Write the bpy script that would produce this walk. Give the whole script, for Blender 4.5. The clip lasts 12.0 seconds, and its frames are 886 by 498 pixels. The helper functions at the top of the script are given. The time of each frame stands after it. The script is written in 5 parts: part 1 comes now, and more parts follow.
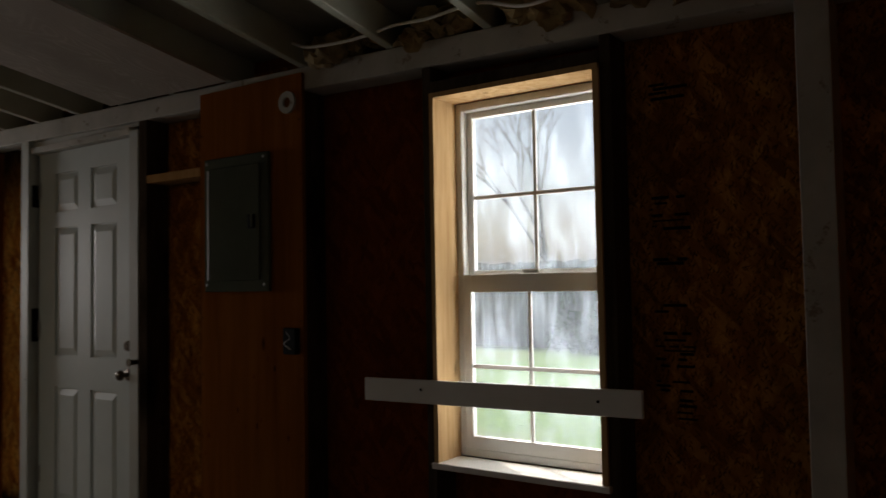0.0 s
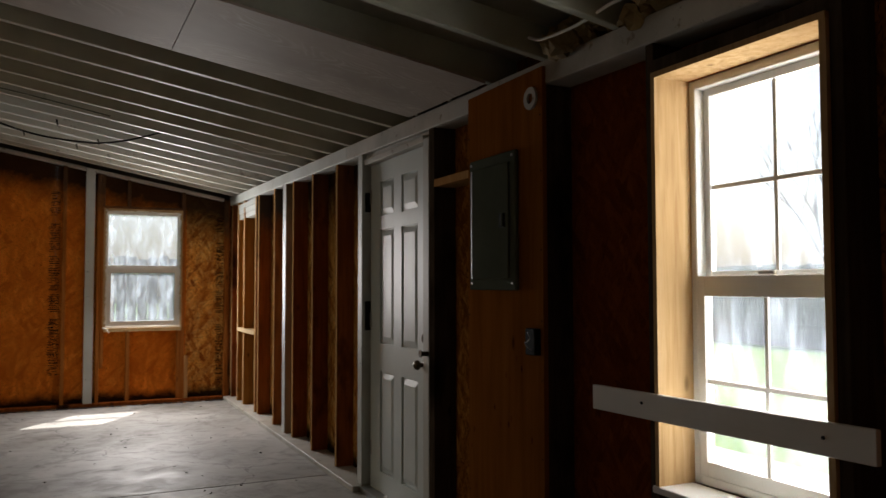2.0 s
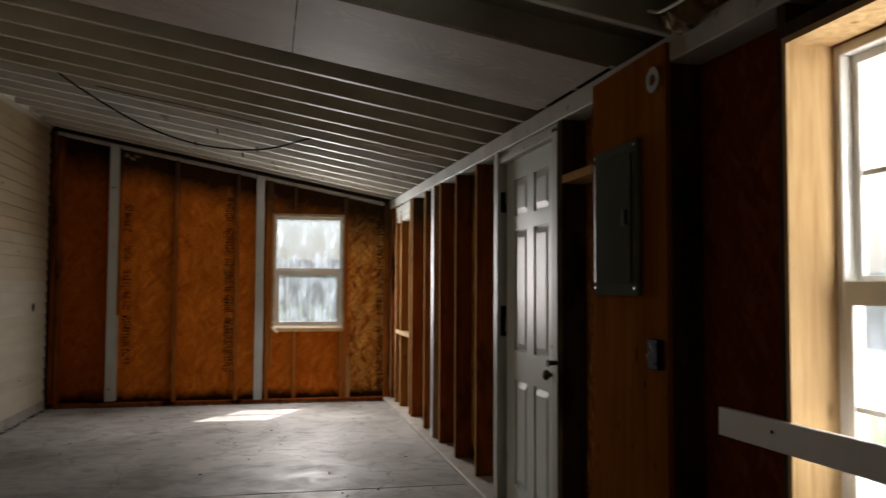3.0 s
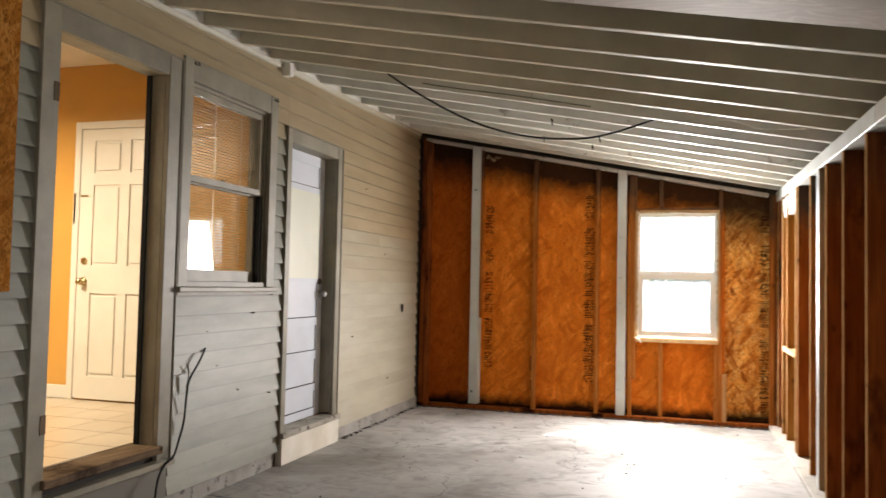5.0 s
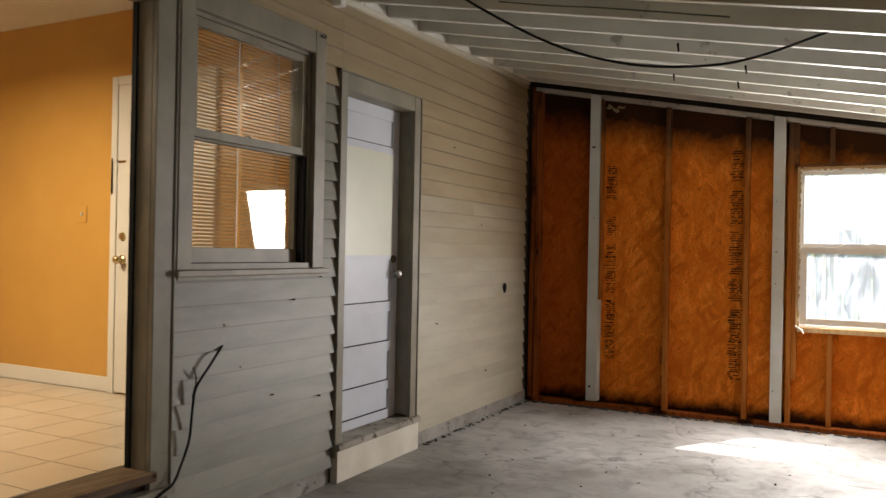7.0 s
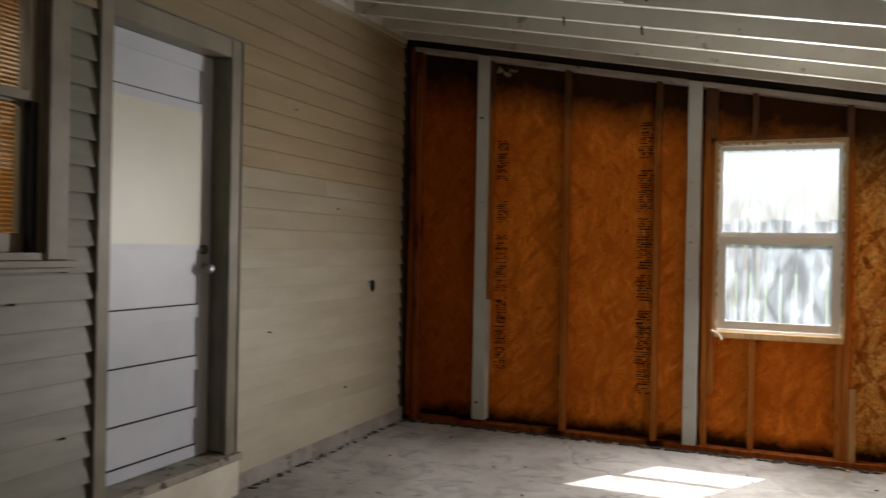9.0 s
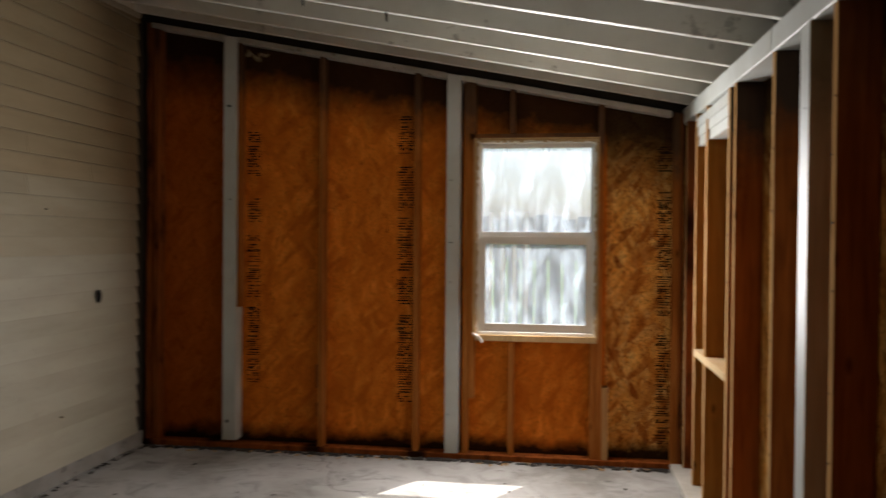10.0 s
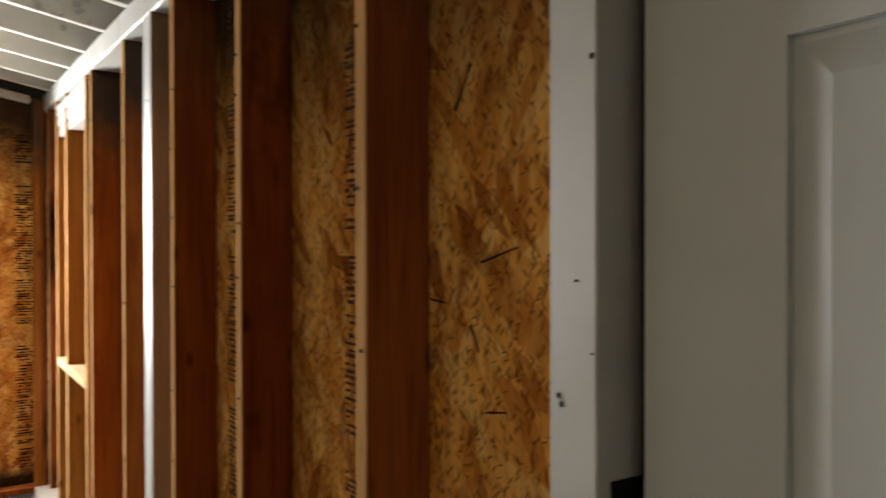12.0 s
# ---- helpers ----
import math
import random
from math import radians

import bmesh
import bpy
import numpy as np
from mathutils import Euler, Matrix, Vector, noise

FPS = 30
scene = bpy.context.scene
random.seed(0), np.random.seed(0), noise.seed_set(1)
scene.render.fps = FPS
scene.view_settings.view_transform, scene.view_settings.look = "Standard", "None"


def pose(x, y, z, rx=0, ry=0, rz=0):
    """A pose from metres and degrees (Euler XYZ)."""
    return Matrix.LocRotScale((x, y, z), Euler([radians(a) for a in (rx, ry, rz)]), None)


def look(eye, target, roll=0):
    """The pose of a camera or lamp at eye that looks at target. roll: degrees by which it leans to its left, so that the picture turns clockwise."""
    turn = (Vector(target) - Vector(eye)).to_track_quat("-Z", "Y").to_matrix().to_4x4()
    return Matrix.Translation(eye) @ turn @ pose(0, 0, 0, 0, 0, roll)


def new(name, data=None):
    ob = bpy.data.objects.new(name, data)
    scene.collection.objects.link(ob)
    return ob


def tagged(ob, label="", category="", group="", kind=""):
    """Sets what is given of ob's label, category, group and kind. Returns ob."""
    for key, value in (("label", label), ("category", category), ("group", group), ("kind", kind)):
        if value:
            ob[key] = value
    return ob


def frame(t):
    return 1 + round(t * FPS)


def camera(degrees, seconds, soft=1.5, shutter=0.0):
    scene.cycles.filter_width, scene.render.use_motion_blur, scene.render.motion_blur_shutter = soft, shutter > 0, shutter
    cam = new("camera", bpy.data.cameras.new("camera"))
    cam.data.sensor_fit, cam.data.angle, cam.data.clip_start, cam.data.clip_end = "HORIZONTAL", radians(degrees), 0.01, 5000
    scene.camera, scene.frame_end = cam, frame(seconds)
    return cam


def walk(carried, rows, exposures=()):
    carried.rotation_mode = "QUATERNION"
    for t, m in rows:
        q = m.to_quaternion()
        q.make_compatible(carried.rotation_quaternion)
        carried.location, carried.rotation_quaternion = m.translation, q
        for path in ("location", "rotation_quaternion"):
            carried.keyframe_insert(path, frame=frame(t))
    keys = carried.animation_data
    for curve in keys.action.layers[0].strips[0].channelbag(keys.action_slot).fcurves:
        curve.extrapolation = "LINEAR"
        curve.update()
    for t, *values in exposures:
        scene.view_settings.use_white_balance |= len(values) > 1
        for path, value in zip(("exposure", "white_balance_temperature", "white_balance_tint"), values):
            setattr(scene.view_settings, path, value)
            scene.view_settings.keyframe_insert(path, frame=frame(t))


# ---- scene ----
cam = camera(58.4, 12.0, shutter=0.4)
PATH = [
    (0, (1.375, -8.959, 1.293), (3.016, -7.819, 1.381), -1.0),
    (0.5, (1.477, -9.108, 1.3), (2.933, -7.74, 1.39), -0.7),
    (1, (1.636, -9.229, 1.249), (2.847, -7.641, 1.355), 0.1),
    (1.5, (1.801, -9.281, 1.273), (2.818, -7.562, 1.371), -0.1),
    (2, (1.986, -9.31, 1.297), (2.844, -7.506, 1.388), -0.1),
    (2.5, (2.174, -9.291, 1.309), (2.861, -7.416, 1.402), 0.0),
    (3, (2.34, -9.185, 1.301), (2.763, -7.232, 1.399), 0.3),
    (3.5, (2.493, -9.027, 1.322), (2.66, -7.037, 1.424), 0.3),
    (3.7, (2.587, -8.949, 1.318), (2.628, -6.953, 1.425), 0.3),
    (5.3, (2.835, -8.169, 1.358), (2.152, -6.291, 1.436), 1.1),
    (5.5, (2.824, -8.028, 1.369), (2.084, -6.171, 1.44), 0.9),
    (6, (2.802, -7.678, 1.384), (1.988, -5.852, 1.435), 0.8),
    (6.5, (2.768, -7.335, 1.416), (1.868, -5.549, 1.43), 0.9),
    (6.7, (2.785, -7.234, 1.414), (1.862, -5.46, 1.417), 1.1),
    (8.5, (2.675, -6.033, 1.392), (1.785, -4.243, 1.391), 0.7),
    (9, (2.739, -5.737, 1.376), (1.967, -3.893, 1.372), 1.1),
    (9.5, (2.822, -5.494, 1.41), (2.273, -3.571, 1.4), 0.8),
    (10, (2.906, -5.235, 1.468), (2.619, -3.256, 1.443), 0.5),
    (10.5, (2.999, -5.1, 1.458), (3.031, -3.1, 1.439), 0.9),
    (11, (3.013, -5.102, 1.453), (3.483, -3.158, 1.432), 0.6),
    (11.5, (3.04, -5.129, 1.453), (3.867, -3.308, 1.436), 0.2),
    (12, (3.092, -5.134, 1.454), (4.191, -3.463, 1.436), -0.1),
]

walk(cam, [(t, look(e, a, r)) for t, e, a, r in PATH], [(0.0, 0.34), (0.5, 0.95), (1.5, 0.82), (2.5, 1.06), (3.0, 1.0), (3.5, 1.72), (5.3, 2.85), (6.0, 2.45), (6.5, 2.25), (8.5, 1.55), (9.5, 1.3), (10.0, 1.22), (10.5, 1.18), (11.2, 1.05), (11.5, 1.3), (12.0, 2.4)])

# ---- world and lights ----
world = bpy.data.worlds.new("world")
scene.world = world
world.use_nodes = True
wn = world.node_tree
for n in list(wn.nodes):
    wn.nodes.remove(n)
SUN = Vector((0.35, 0.54, 0.9)).normalized()
sky = wn.nodes.new("ShaderNodeTexSky")
sky.sky_type = "NISHITA"
sky.sun_disc = False
sky.sun_elevation = math.asin(SUN.z)
sky.sun_rotation = math.atan2(SUN.x, SUN.y)
sky.dust_density = 4.0
bg = wn.nodes.new("ShaderNodeBackground")
bg.inputs["Strength"].default_value = 0.075
wo = wn.nodes.new("ShaderNodeOutputWorld")
wn.links.new(sky.outputs[0], bg.inputs["Color"])
wn.links.new(bg.outputs[0], wo.inputs["Surface"])

sun = new("sun", bpy.data.lights.new("sun", "SUN"))
sun.data.energy = 4.0
sun.data.angle = radians(0.5)
sun.data.color = (1, 0.93, 0.87)
sun.matrix_world = look(SUN * 30, (0, 0, 0))


def area(name, eye, target, w, h, energy, color=(1, 1, 1)):
    l = new(name, bpy.data.lights.new(name, "AREA"))
    l.data.shape, l.data.size, l.data.size_y = "RECTANGLE", w, h
    l.data.energy, l.data.color = energy, color
    l.matrix_world = look(eye, target)
    return l


area("window_light", (4.02, -7.63, 1.32), (2.0, -7.5, 1.25), 0.60, 1.20, 10, (1.0, 0.945, 0.915))
area("window_light", (2.755, -0.12, 1.48), (2.755, -2.12, 0.98), 0.70, 1.12, 31, (1.0, 0.945, 0.915))
area("kitchen_lamp", (-1.9, -5.0, 2.62), (-1.9, -5.0, 0), 0.5, 0.5, 17, (1.0, 0.82, 0.58))

# ---- materials ----


class Nodes:
    def __init__(self, name, rough=0.6, metal=0.0, spec=0.5):
        self.m = bpy.data.materials.new(name)
        self.m.use_nodes = True
        self.t = self.m.node_tree
        self.b = self.t.nodes["Principled BSDF"]
        self.b.inputs["Roughness"].default_value = rough
        self.b.inputs["Metallic"].default_value = metal
        self.b.inputs["Specular IOR Level"].default_value = spec
        self.co = self.t.nodes.new("ShaderNodeTexCoord").outputs["Object"]

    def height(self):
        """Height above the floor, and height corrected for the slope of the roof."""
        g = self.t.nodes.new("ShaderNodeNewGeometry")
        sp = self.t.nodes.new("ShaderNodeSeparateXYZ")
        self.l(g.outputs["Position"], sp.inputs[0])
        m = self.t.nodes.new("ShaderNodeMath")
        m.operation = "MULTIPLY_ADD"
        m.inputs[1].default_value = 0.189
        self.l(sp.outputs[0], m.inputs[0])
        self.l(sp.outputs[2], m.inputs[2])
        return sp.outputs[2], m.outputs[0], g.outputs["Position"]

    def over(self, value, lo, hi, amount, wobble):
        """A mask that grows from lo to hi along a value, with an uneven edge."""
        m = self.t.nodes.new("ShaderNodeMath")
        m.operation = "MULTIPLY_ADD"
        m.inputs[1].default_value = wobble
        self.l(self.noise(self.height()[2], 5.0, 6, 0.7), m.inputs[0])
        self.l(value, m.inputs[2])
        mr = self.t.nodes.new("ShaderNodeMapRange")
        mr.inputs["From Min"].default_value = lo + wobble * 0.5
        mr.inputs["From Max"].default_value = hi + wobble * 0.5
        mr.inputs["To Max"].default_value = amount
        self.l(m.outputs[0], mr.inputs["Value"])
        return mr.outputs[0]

    def n(self, kind, **kw):
        nd = self.t.nodes.new(kind)
        for k, v in kw.items():
            nd.inputs[k.replace("_", " ")].default_value = v
        return nd

    def l(self, a, b):
        self.t.links.new(a, b)

    def scaled(self, sx, sy, sz, random_offset=False):
        mp = self.n("ShaderNodeMapping")
        mp.inputs["Scale"].default_value = (sx, sy, sz)
        self.l(self.co, mp.inputs["Vector"])
        if random_offset:
            oi = self.n("ShaderNodeObjectInfo")
            mul = self.n("ShaderNodeMath")
            mul.operation = "MULTIPLY"
            mul.inputs[1].default_value = 37.0
            self.l(oi.outputs["Random"], mul.inputs[0])
            cb = self.n("ShaderNodeCombineXYZ")
            self.l(mul.outputs[0], cb.inputs[0])
            self.l(mul.outputs[0], cb.inputs[2])
            self.l(cb.outputs[0], mp.inputs["Location"])
        return mp.outputs[0]

    def noise(self, vec, scale, detail=4, rough=0.55, distort=0.0):
        nd = self.n("ShaderNodeTexNoise", Scale=scale, Detail=detail, Roughness=rough, Distortion=distort)
        self.l(vec, nd.inputs["Vector"])
        return nd.outputs["Fac"]

    def ramp(self, fac, stops):
        r = self.n("ShaderNodeValToRGB")
        e = r.color_ramp.elements
        e[0].position, e[0].color = stops[0][0], (*stops[0][1], 1)
        e[1].position, e[1].color = stops[-1][0], (*stops[-1][1], 1)
        for p, c in stops[1:-1]:
            x = e.new(p)
            x.color = (*c, 1)
        self.l(fac, r.inputs[0])
        return r.outputs[0]

    def mix(self, fac, a, b, mode="MIX"):
        m = self.t.nodes.new("ShaderNodeMix")
        m.data_type, m.blend_type = "RGBA", mode
        for src, i in ((fac, 0), (a, 6), (b, 7)):
            if isinstance(src, (int, float)):
                m.inputs[i].default_value = src
            elif isinstance(src, tuple):
                m.inputs[i].default_value = (*src, 1)
            else:
                self.l(src, m.inputs[i])
        return m.outputs[2]

    def color(self, c):
        if isinstance(c, tuple):
            self.b.inputs["Base Color"].default_value = (*c, 1)
        else:
            self.l(c, self.b.inputs["Base Color"])
        return self

    def bump(self, fac, strength=0.3, dist=0.002):
        b = self.n("ShaderNodeBump", Strength=strength, Distance=dist)
        self.l(fac, b.inputs["Height"])
        self.l(b.outputs[0], self.b.inputs["Normal"])
        return self


def wood_mat(name, c1, c2, c3, axis="z", rough=0.6, stain=None, knots=True, scale=1.0, soot=0.0):
    """Sawn wood, its grain along one axis, with knots and a patchy stain."""
    w = Nodes(name, rough + 0.15, 0.0, 0.0)
    s = {"x": (0.6, 9, 9), "y": (9, 0.6, 9), "z": (9, 9, 0.6)}[axis]
    v = w.scaled(*[a * scale for a in s], random_offset=True)
    g = w.noise(v, 4.0, 6, 0.6, 0.6)
    col = w.ramp(g, [(0.3, c1), (0.5, c2), (0.72, c3)])
    big = w.noise(w.scaled(1.3, 1.3, 1.3, True), 1.6, 3)
    col = w.mix(w.ramp(big, [(0.35, (0.0, 0.0, 0.0)), (0.7, (0.6, 0.6, 0.6))]), col, c1)
    if knots:
        vo = w.n("ShaderNodeTexVoronoi", Scale=3.2)
        ks = {"x": (0.9, 2.2, 2.2), "y": (2.2, 0.9, 2.2), "z": (2.2, 2.2, 0.9)}[axis]
        w.l(w.scaled(*ks, random_offset=True), vo.inputs["Vector"])
        k = w.ramp(vo.outputs["Distance"], [(0.03, (1, 1, 1)), (0.11, (0, 0, 0))])
        col = w.mix(k, col, tuple(a * 0.35 for a in c1))
    if stain:
        st = w.noise(w.scaled(1, 1, 0.5, True), 2.4, 5, 0.65)
        col = w.mix(w.ramp(st, [(0.53, (0, 0, 0)), (0.66, (1, 1, 1))]), col, stain)
        # scattered round spots of black mildew
        vo = w.n("ShaderNodeTexVoronoi", Scale=2.6)
        w.l(w.scaled(1.6, 1.6, 0.85, True), vo.inputs["Vector"])
        sc = w.n("ShaderNodeSeparateColor")
        w.l(vo.outputs["Color"], sc.inputs[0])
        pick = w.ramp(sc.outputs[0], [(0.50, (0, 0, 0)), (0.55, (0.9, 0.9, 0.9))])
        rag = w.mix(0.18, vo.outputs["Distance"], w.noise(w.scaled(1, 1, 0.6), 22.0, 4, 0.7), "MIX")
        spot = w.ramp(rag, [(0.24, (1, 1, 1)), (0.46, (0, 0, 0))])
        col = w.mix(w.mix(1.0, pick, spot, "MULTIPLY"), col, tuple(a * 0.6 for a in stain))
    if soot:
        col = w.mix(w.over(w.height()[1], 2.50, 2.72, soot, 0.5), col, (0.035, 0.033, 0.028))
    w.color(col)
    w.bump(g, 0.25, 0.0015)
    return w.m


def osb_mat(name, c1, c2, c3, c4, soft=1.0, flecks=0.3, top_shade=0.0, wet=True, blotch=0.0, top=2.32):
    """Strand board: overlapping flakes turned every way, with damp staining near the sill plate."""
    w = Nodes(name, 0.85, 0.0, 0.0)
    cols = []
    sp = w.n("ShaderNodeSeparateXYZ")
    w.l(w.co, sp.inputs[0])
    ad = w.n("ShaderNodeMath")
    ad.operation = "ADD"
    w.l(sp.outputs[0], ad.inputs[0])
    w.l(sp.outputs[1], ad.inputs[1])
    cb = w.n("ShaderNodeCombineXYZ")
    w.l(ad.outputs[0], cb.inputs[0])
    w.l(sp.outputs[2], cb.inputs[1])
    hs = []
    for k, ang in enumerate((6, -22, 30, -44)):
        mp = w.n("ShaderNodeMapping")
        mp.vector_type = "TEXTURE"
        mp.inputs["Rotation"].default_value = (0, 0, radians(ang))
        mp.inputs["Scale"].default_value = (soft / 56, soft / 15, 1)
        mp.inputs["Location"].default_value = (k * 3.7, k * 1.9, 0)
        w.l(cb.outputs[0], mp.inputs["Vector"])
        vo = w.n("ShaderNodeTexVoronoi", Scale=1.0, Randomness=1.0)
        w.l(mp.outputs[0], vo.inputs["Vector"])
        sx = w.n("ShaderNodeSeparateColor")
        w.l(vo.outputs["Color"], sx.inputs[0])
        hs.append((sx.outputs[0], sx.outputs[1]))
    col = w.ramp(hs[0][0], [(0.0, c2), (0.5, c3), (1.0, c4)])
    for a, b in hs[1:]:
        lay = w.ramp(a, [(0.0, c1), (0.35, c2), (0.7, c3), (1.0, c4)])
        col = w.mix(w.ramp(b, [(0.55, (0, 0, 0)), (0.6, (0.8, 0.8, 0.8))]), col, lay)
    for ang, off, lim in ((14, 0.0, 0.85), (-38, 5.0, 0.87), (40, 2.0, 0.88), (-8, 7.0, 0.87), (68, 9.0, 0.93)):
        mp = w.n("ShaderNodeMapping")
        mp.vector_type = "TEXTURE"
        mp.inputs["Rotation"].default_value = (0, 0, radians(ang))
        mp.inputs["Scale"].default_value = (1 / (150 + off * 9), 1 / (30 + off * 2), 1)
        mp.inputs["Location"].default_value = (off, off, 0)
        w.l(cb.outputs[0], mp.inputs["Vector"])
        vo = w.n("ShaderNodeTexVoronoi", Scale=1.0, Randomness=1.0)
        w.l(mp.outputs[0], vo.inputs["Vector"])
        sc = w.n("ShaderNodeSeparateColor")
        w.l(vo.outputs["Color"], sc.inputs[0])
        pick = w.ramp(sc.outputs[2], [(lim, (0, 0, 0)), (lim + 0.02, (1, 1, 1))])
        leaf = w.ramp(vo.outputs["Distance"], [(0.22, (flecks, flecks, flecks)), (0.42, (0, 0, 0))])
        col = w.mix(w.mix(1.0, pick, leaf, "MULTIPLY"), col, tuple(a * 0.3 for a in c1))
    st = w.noise(w.scaled(1, 1, 0.6), 1.5, 5, 0.6)
    col = w.mix(w.ramp(st, [(0.45, (0, 0, 0)), (0.75, (0.5, 0.5, 0.5))]), col, c1)
    if blotch:
        bl = w.noise(w.scaled(6, 6, 2.4), 1.0, 8, 0.72, 1.4)
        col = w.mix(w.ramp(bl, [(0.36, (blotch, blotch, blotch)), (0.56, (0, 0, 0))]), col, c1)
        col = w.mix(w.ramp(bl, [(0.56, (0, 0, 0)), (0.70, (blotch, blotch, blotch))]), col, tuple(min(1.0, a * 1.15) for a in c4))
        pits = w.noise(w.scaled(46, 46, 20), 1.0, 3, 0.6, 0.5)
        col = w.mix(w.ramp(pits, [(0.66, (0, 0, 0)), (0.74, (blotch, blotch, blotch))]), col, tuple(a * 0.25 for a in c1))
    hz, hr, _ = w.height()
    # shade under the rafters, painted into the upper part of the board
    if top_shade:
        col = w.mix(w.over(hr, top, max(top + 0.24, 2.80), 0.96, top_shade), col, (0.022, 0.014, 0.009))
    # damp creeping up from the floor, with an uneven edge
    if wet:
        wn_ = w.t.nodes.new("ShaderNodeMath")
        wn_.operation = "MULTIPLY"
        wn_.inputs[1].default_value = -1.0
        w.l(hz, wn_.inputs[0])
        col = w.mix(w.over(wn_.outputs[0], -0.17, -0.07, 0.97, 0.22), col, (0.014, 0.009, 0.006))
    w.color(col)
    w.bump(hs[1][0], 0.25, 0.001)
    return w.m


def paint_mat(name, c, c2, rough=0.5, peel=None, scale=1.0, bump=0.1, peel_at=0.62):
    w = Nodes(name, rough)
    a = w.noise(w.scaled(1, 1, 1, True), 2.2 * scale, 5, 0.6)
    col = w.ramp(a, [(0.3, c2), (0.65, c)])
    f = w.noise(w.scaled(1, 1, 1, True), 30 * scale, 5, 0.7)
    col = w.mix(w.ramp(f, [(0.55, (0, 0, 0)), (0.85, (0.35, 0.35, 0.35))]), col, c2)
    if peel:
        p = w.noise(w.scaled(1, 1, 1, True), 7 * scale, 8, 0.72)
        col = w.mix(w.ramp(p, [(peel_at, (0, 0, 0)), (peel_at + 0.04, (1, 1, 1))]), col, peel)
    w.color(col)
    w.bump(f, bump, 0.001)
    return w.m


def plain_mat(name, c, rough=0.5, metal=0.0):
    return Nodes(name, rough, metal).color(c).m


def siding_mat(name, c, c2, lap_shadow=0.85):
    """Old paint on lapped boards, with the next lap's shadow painted along the upper edge."""
    w = Nodes(name, 0.5)
    a = w.noise(w.scaled(0.35, 0.5, 2.5, True), 2.0, 5, 0.6)
    col = w.ramp(a, [(0.32, c2), (0.62, c)])
    f = w.noise(w.scaled(1, 1, 1, True), 24, 6, 0.7)
    col = w.mix(w.ramp(f, [(0.58, (0, 0, 0)), (0.8, (0.5, 0.5, 0.5))]), col, tuple(x * 0.6 for x in c2))
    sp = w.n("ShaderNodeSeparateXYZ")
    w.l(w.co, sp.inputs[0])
    # dark line painted where the lap above casts its shadow
    g = w.ramp(sp.outputs[2], [(0.1015, (0, 0, 0)), (0.108, (lap_shadow, lap_shadow, lap_shadow))])
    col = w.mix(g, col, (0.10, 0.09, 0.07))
    w.color(col)
    w.bump(f, 0.15, 0.001)
    return w.m


M = {}
M["osb"] = osb_mat("osb", (0.46, 0.115, 0.012), (0.68, 0.185, 0.019), (0.73, 0.210, 0.023), (0.78, 0.26, 0.036), soft=2.4, top_shade=0.3, flecks=0.5, blotch=0.75, top=2.52)
M["osb_bay"] = osb_mat("osb_bay", (0.27, 0.056, 0.006), (0.35, 0.080, 0.009), (0.38, 0.090, 0.011), (0.43, 0.112, 0.016), soft=1.7, top_shade=0.35, flecks=0.4, blotch=0.5, top=2.45)
M["osb_pale"] = osb_mat("osb_pale", (0.24, 0.062, 0.010), (0.68, 0.29, 0.052), (0.82, 0.43, 0.098), (0.88, 0.56, 0.19), soft=1.9, flecks=0.85, top_shade=0.3, blotch=0.6)
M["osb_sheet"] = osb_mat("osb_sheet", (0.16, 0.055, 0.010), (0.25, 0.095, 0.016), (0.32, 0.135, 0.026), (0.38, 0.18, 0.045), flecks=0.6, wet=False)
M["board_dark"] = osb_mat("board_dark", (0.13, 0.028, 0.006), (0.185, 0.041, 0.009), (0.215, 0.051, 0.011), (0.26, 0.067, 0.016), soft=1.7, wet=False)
# Same strand board in darker colours, standing in for shade by the side window.
M["osb_shaded"] = osb_mat("osb_shaded", (0.15, 0.048, 0.008), (0.33, 0.12, 0.02), (0.44, 0.18, 0.034), (0.60, 0.28, 0.06), soft=1.5, flecks=0.9, wet=False, blotch=0.7)
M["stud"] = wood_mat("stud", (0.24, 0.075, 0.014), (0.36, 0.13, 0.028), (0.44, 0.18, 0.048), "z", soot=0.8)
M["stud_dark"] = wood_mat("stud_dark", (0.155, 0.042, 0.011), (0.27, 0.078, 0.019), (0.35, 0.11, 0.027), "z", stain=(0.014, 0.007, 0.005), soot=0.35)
# Darker, greyer copy of the stud wood, with the wall's dim end painted in.
M["stud_shaded"] = wood_mat("stud_shaded", (0.045, 0.032, 0.022), (0.075, 0.054, 0.038), (0.11, 0.08, 0.056), "z", stain=(0.02, 0.013, 0.009))
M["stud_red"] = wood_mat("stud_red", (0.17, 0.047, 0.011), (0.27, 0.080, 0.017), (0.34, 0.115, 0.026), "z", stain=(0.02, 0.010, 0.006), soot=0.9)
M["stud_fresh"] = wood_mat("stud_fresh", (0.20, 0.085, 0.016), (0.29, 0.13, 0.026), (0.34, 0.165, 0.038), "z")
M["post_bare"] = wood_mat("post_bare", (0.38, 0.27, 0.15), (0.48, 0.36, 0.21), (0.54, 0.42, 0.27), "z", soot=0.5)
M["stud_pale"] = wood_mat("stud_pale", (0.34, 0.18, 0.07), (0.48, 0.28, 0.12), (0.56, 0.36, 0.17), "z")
M["threshold_wood"] = wood_mat("threshold_wood", (0.10, 0.07, 0.045), (0.17, 0.12, 0.08), (0.25, 0.19, 0.13), "y", stain=(0.05, 0.035, 0.025), scale=1.6)
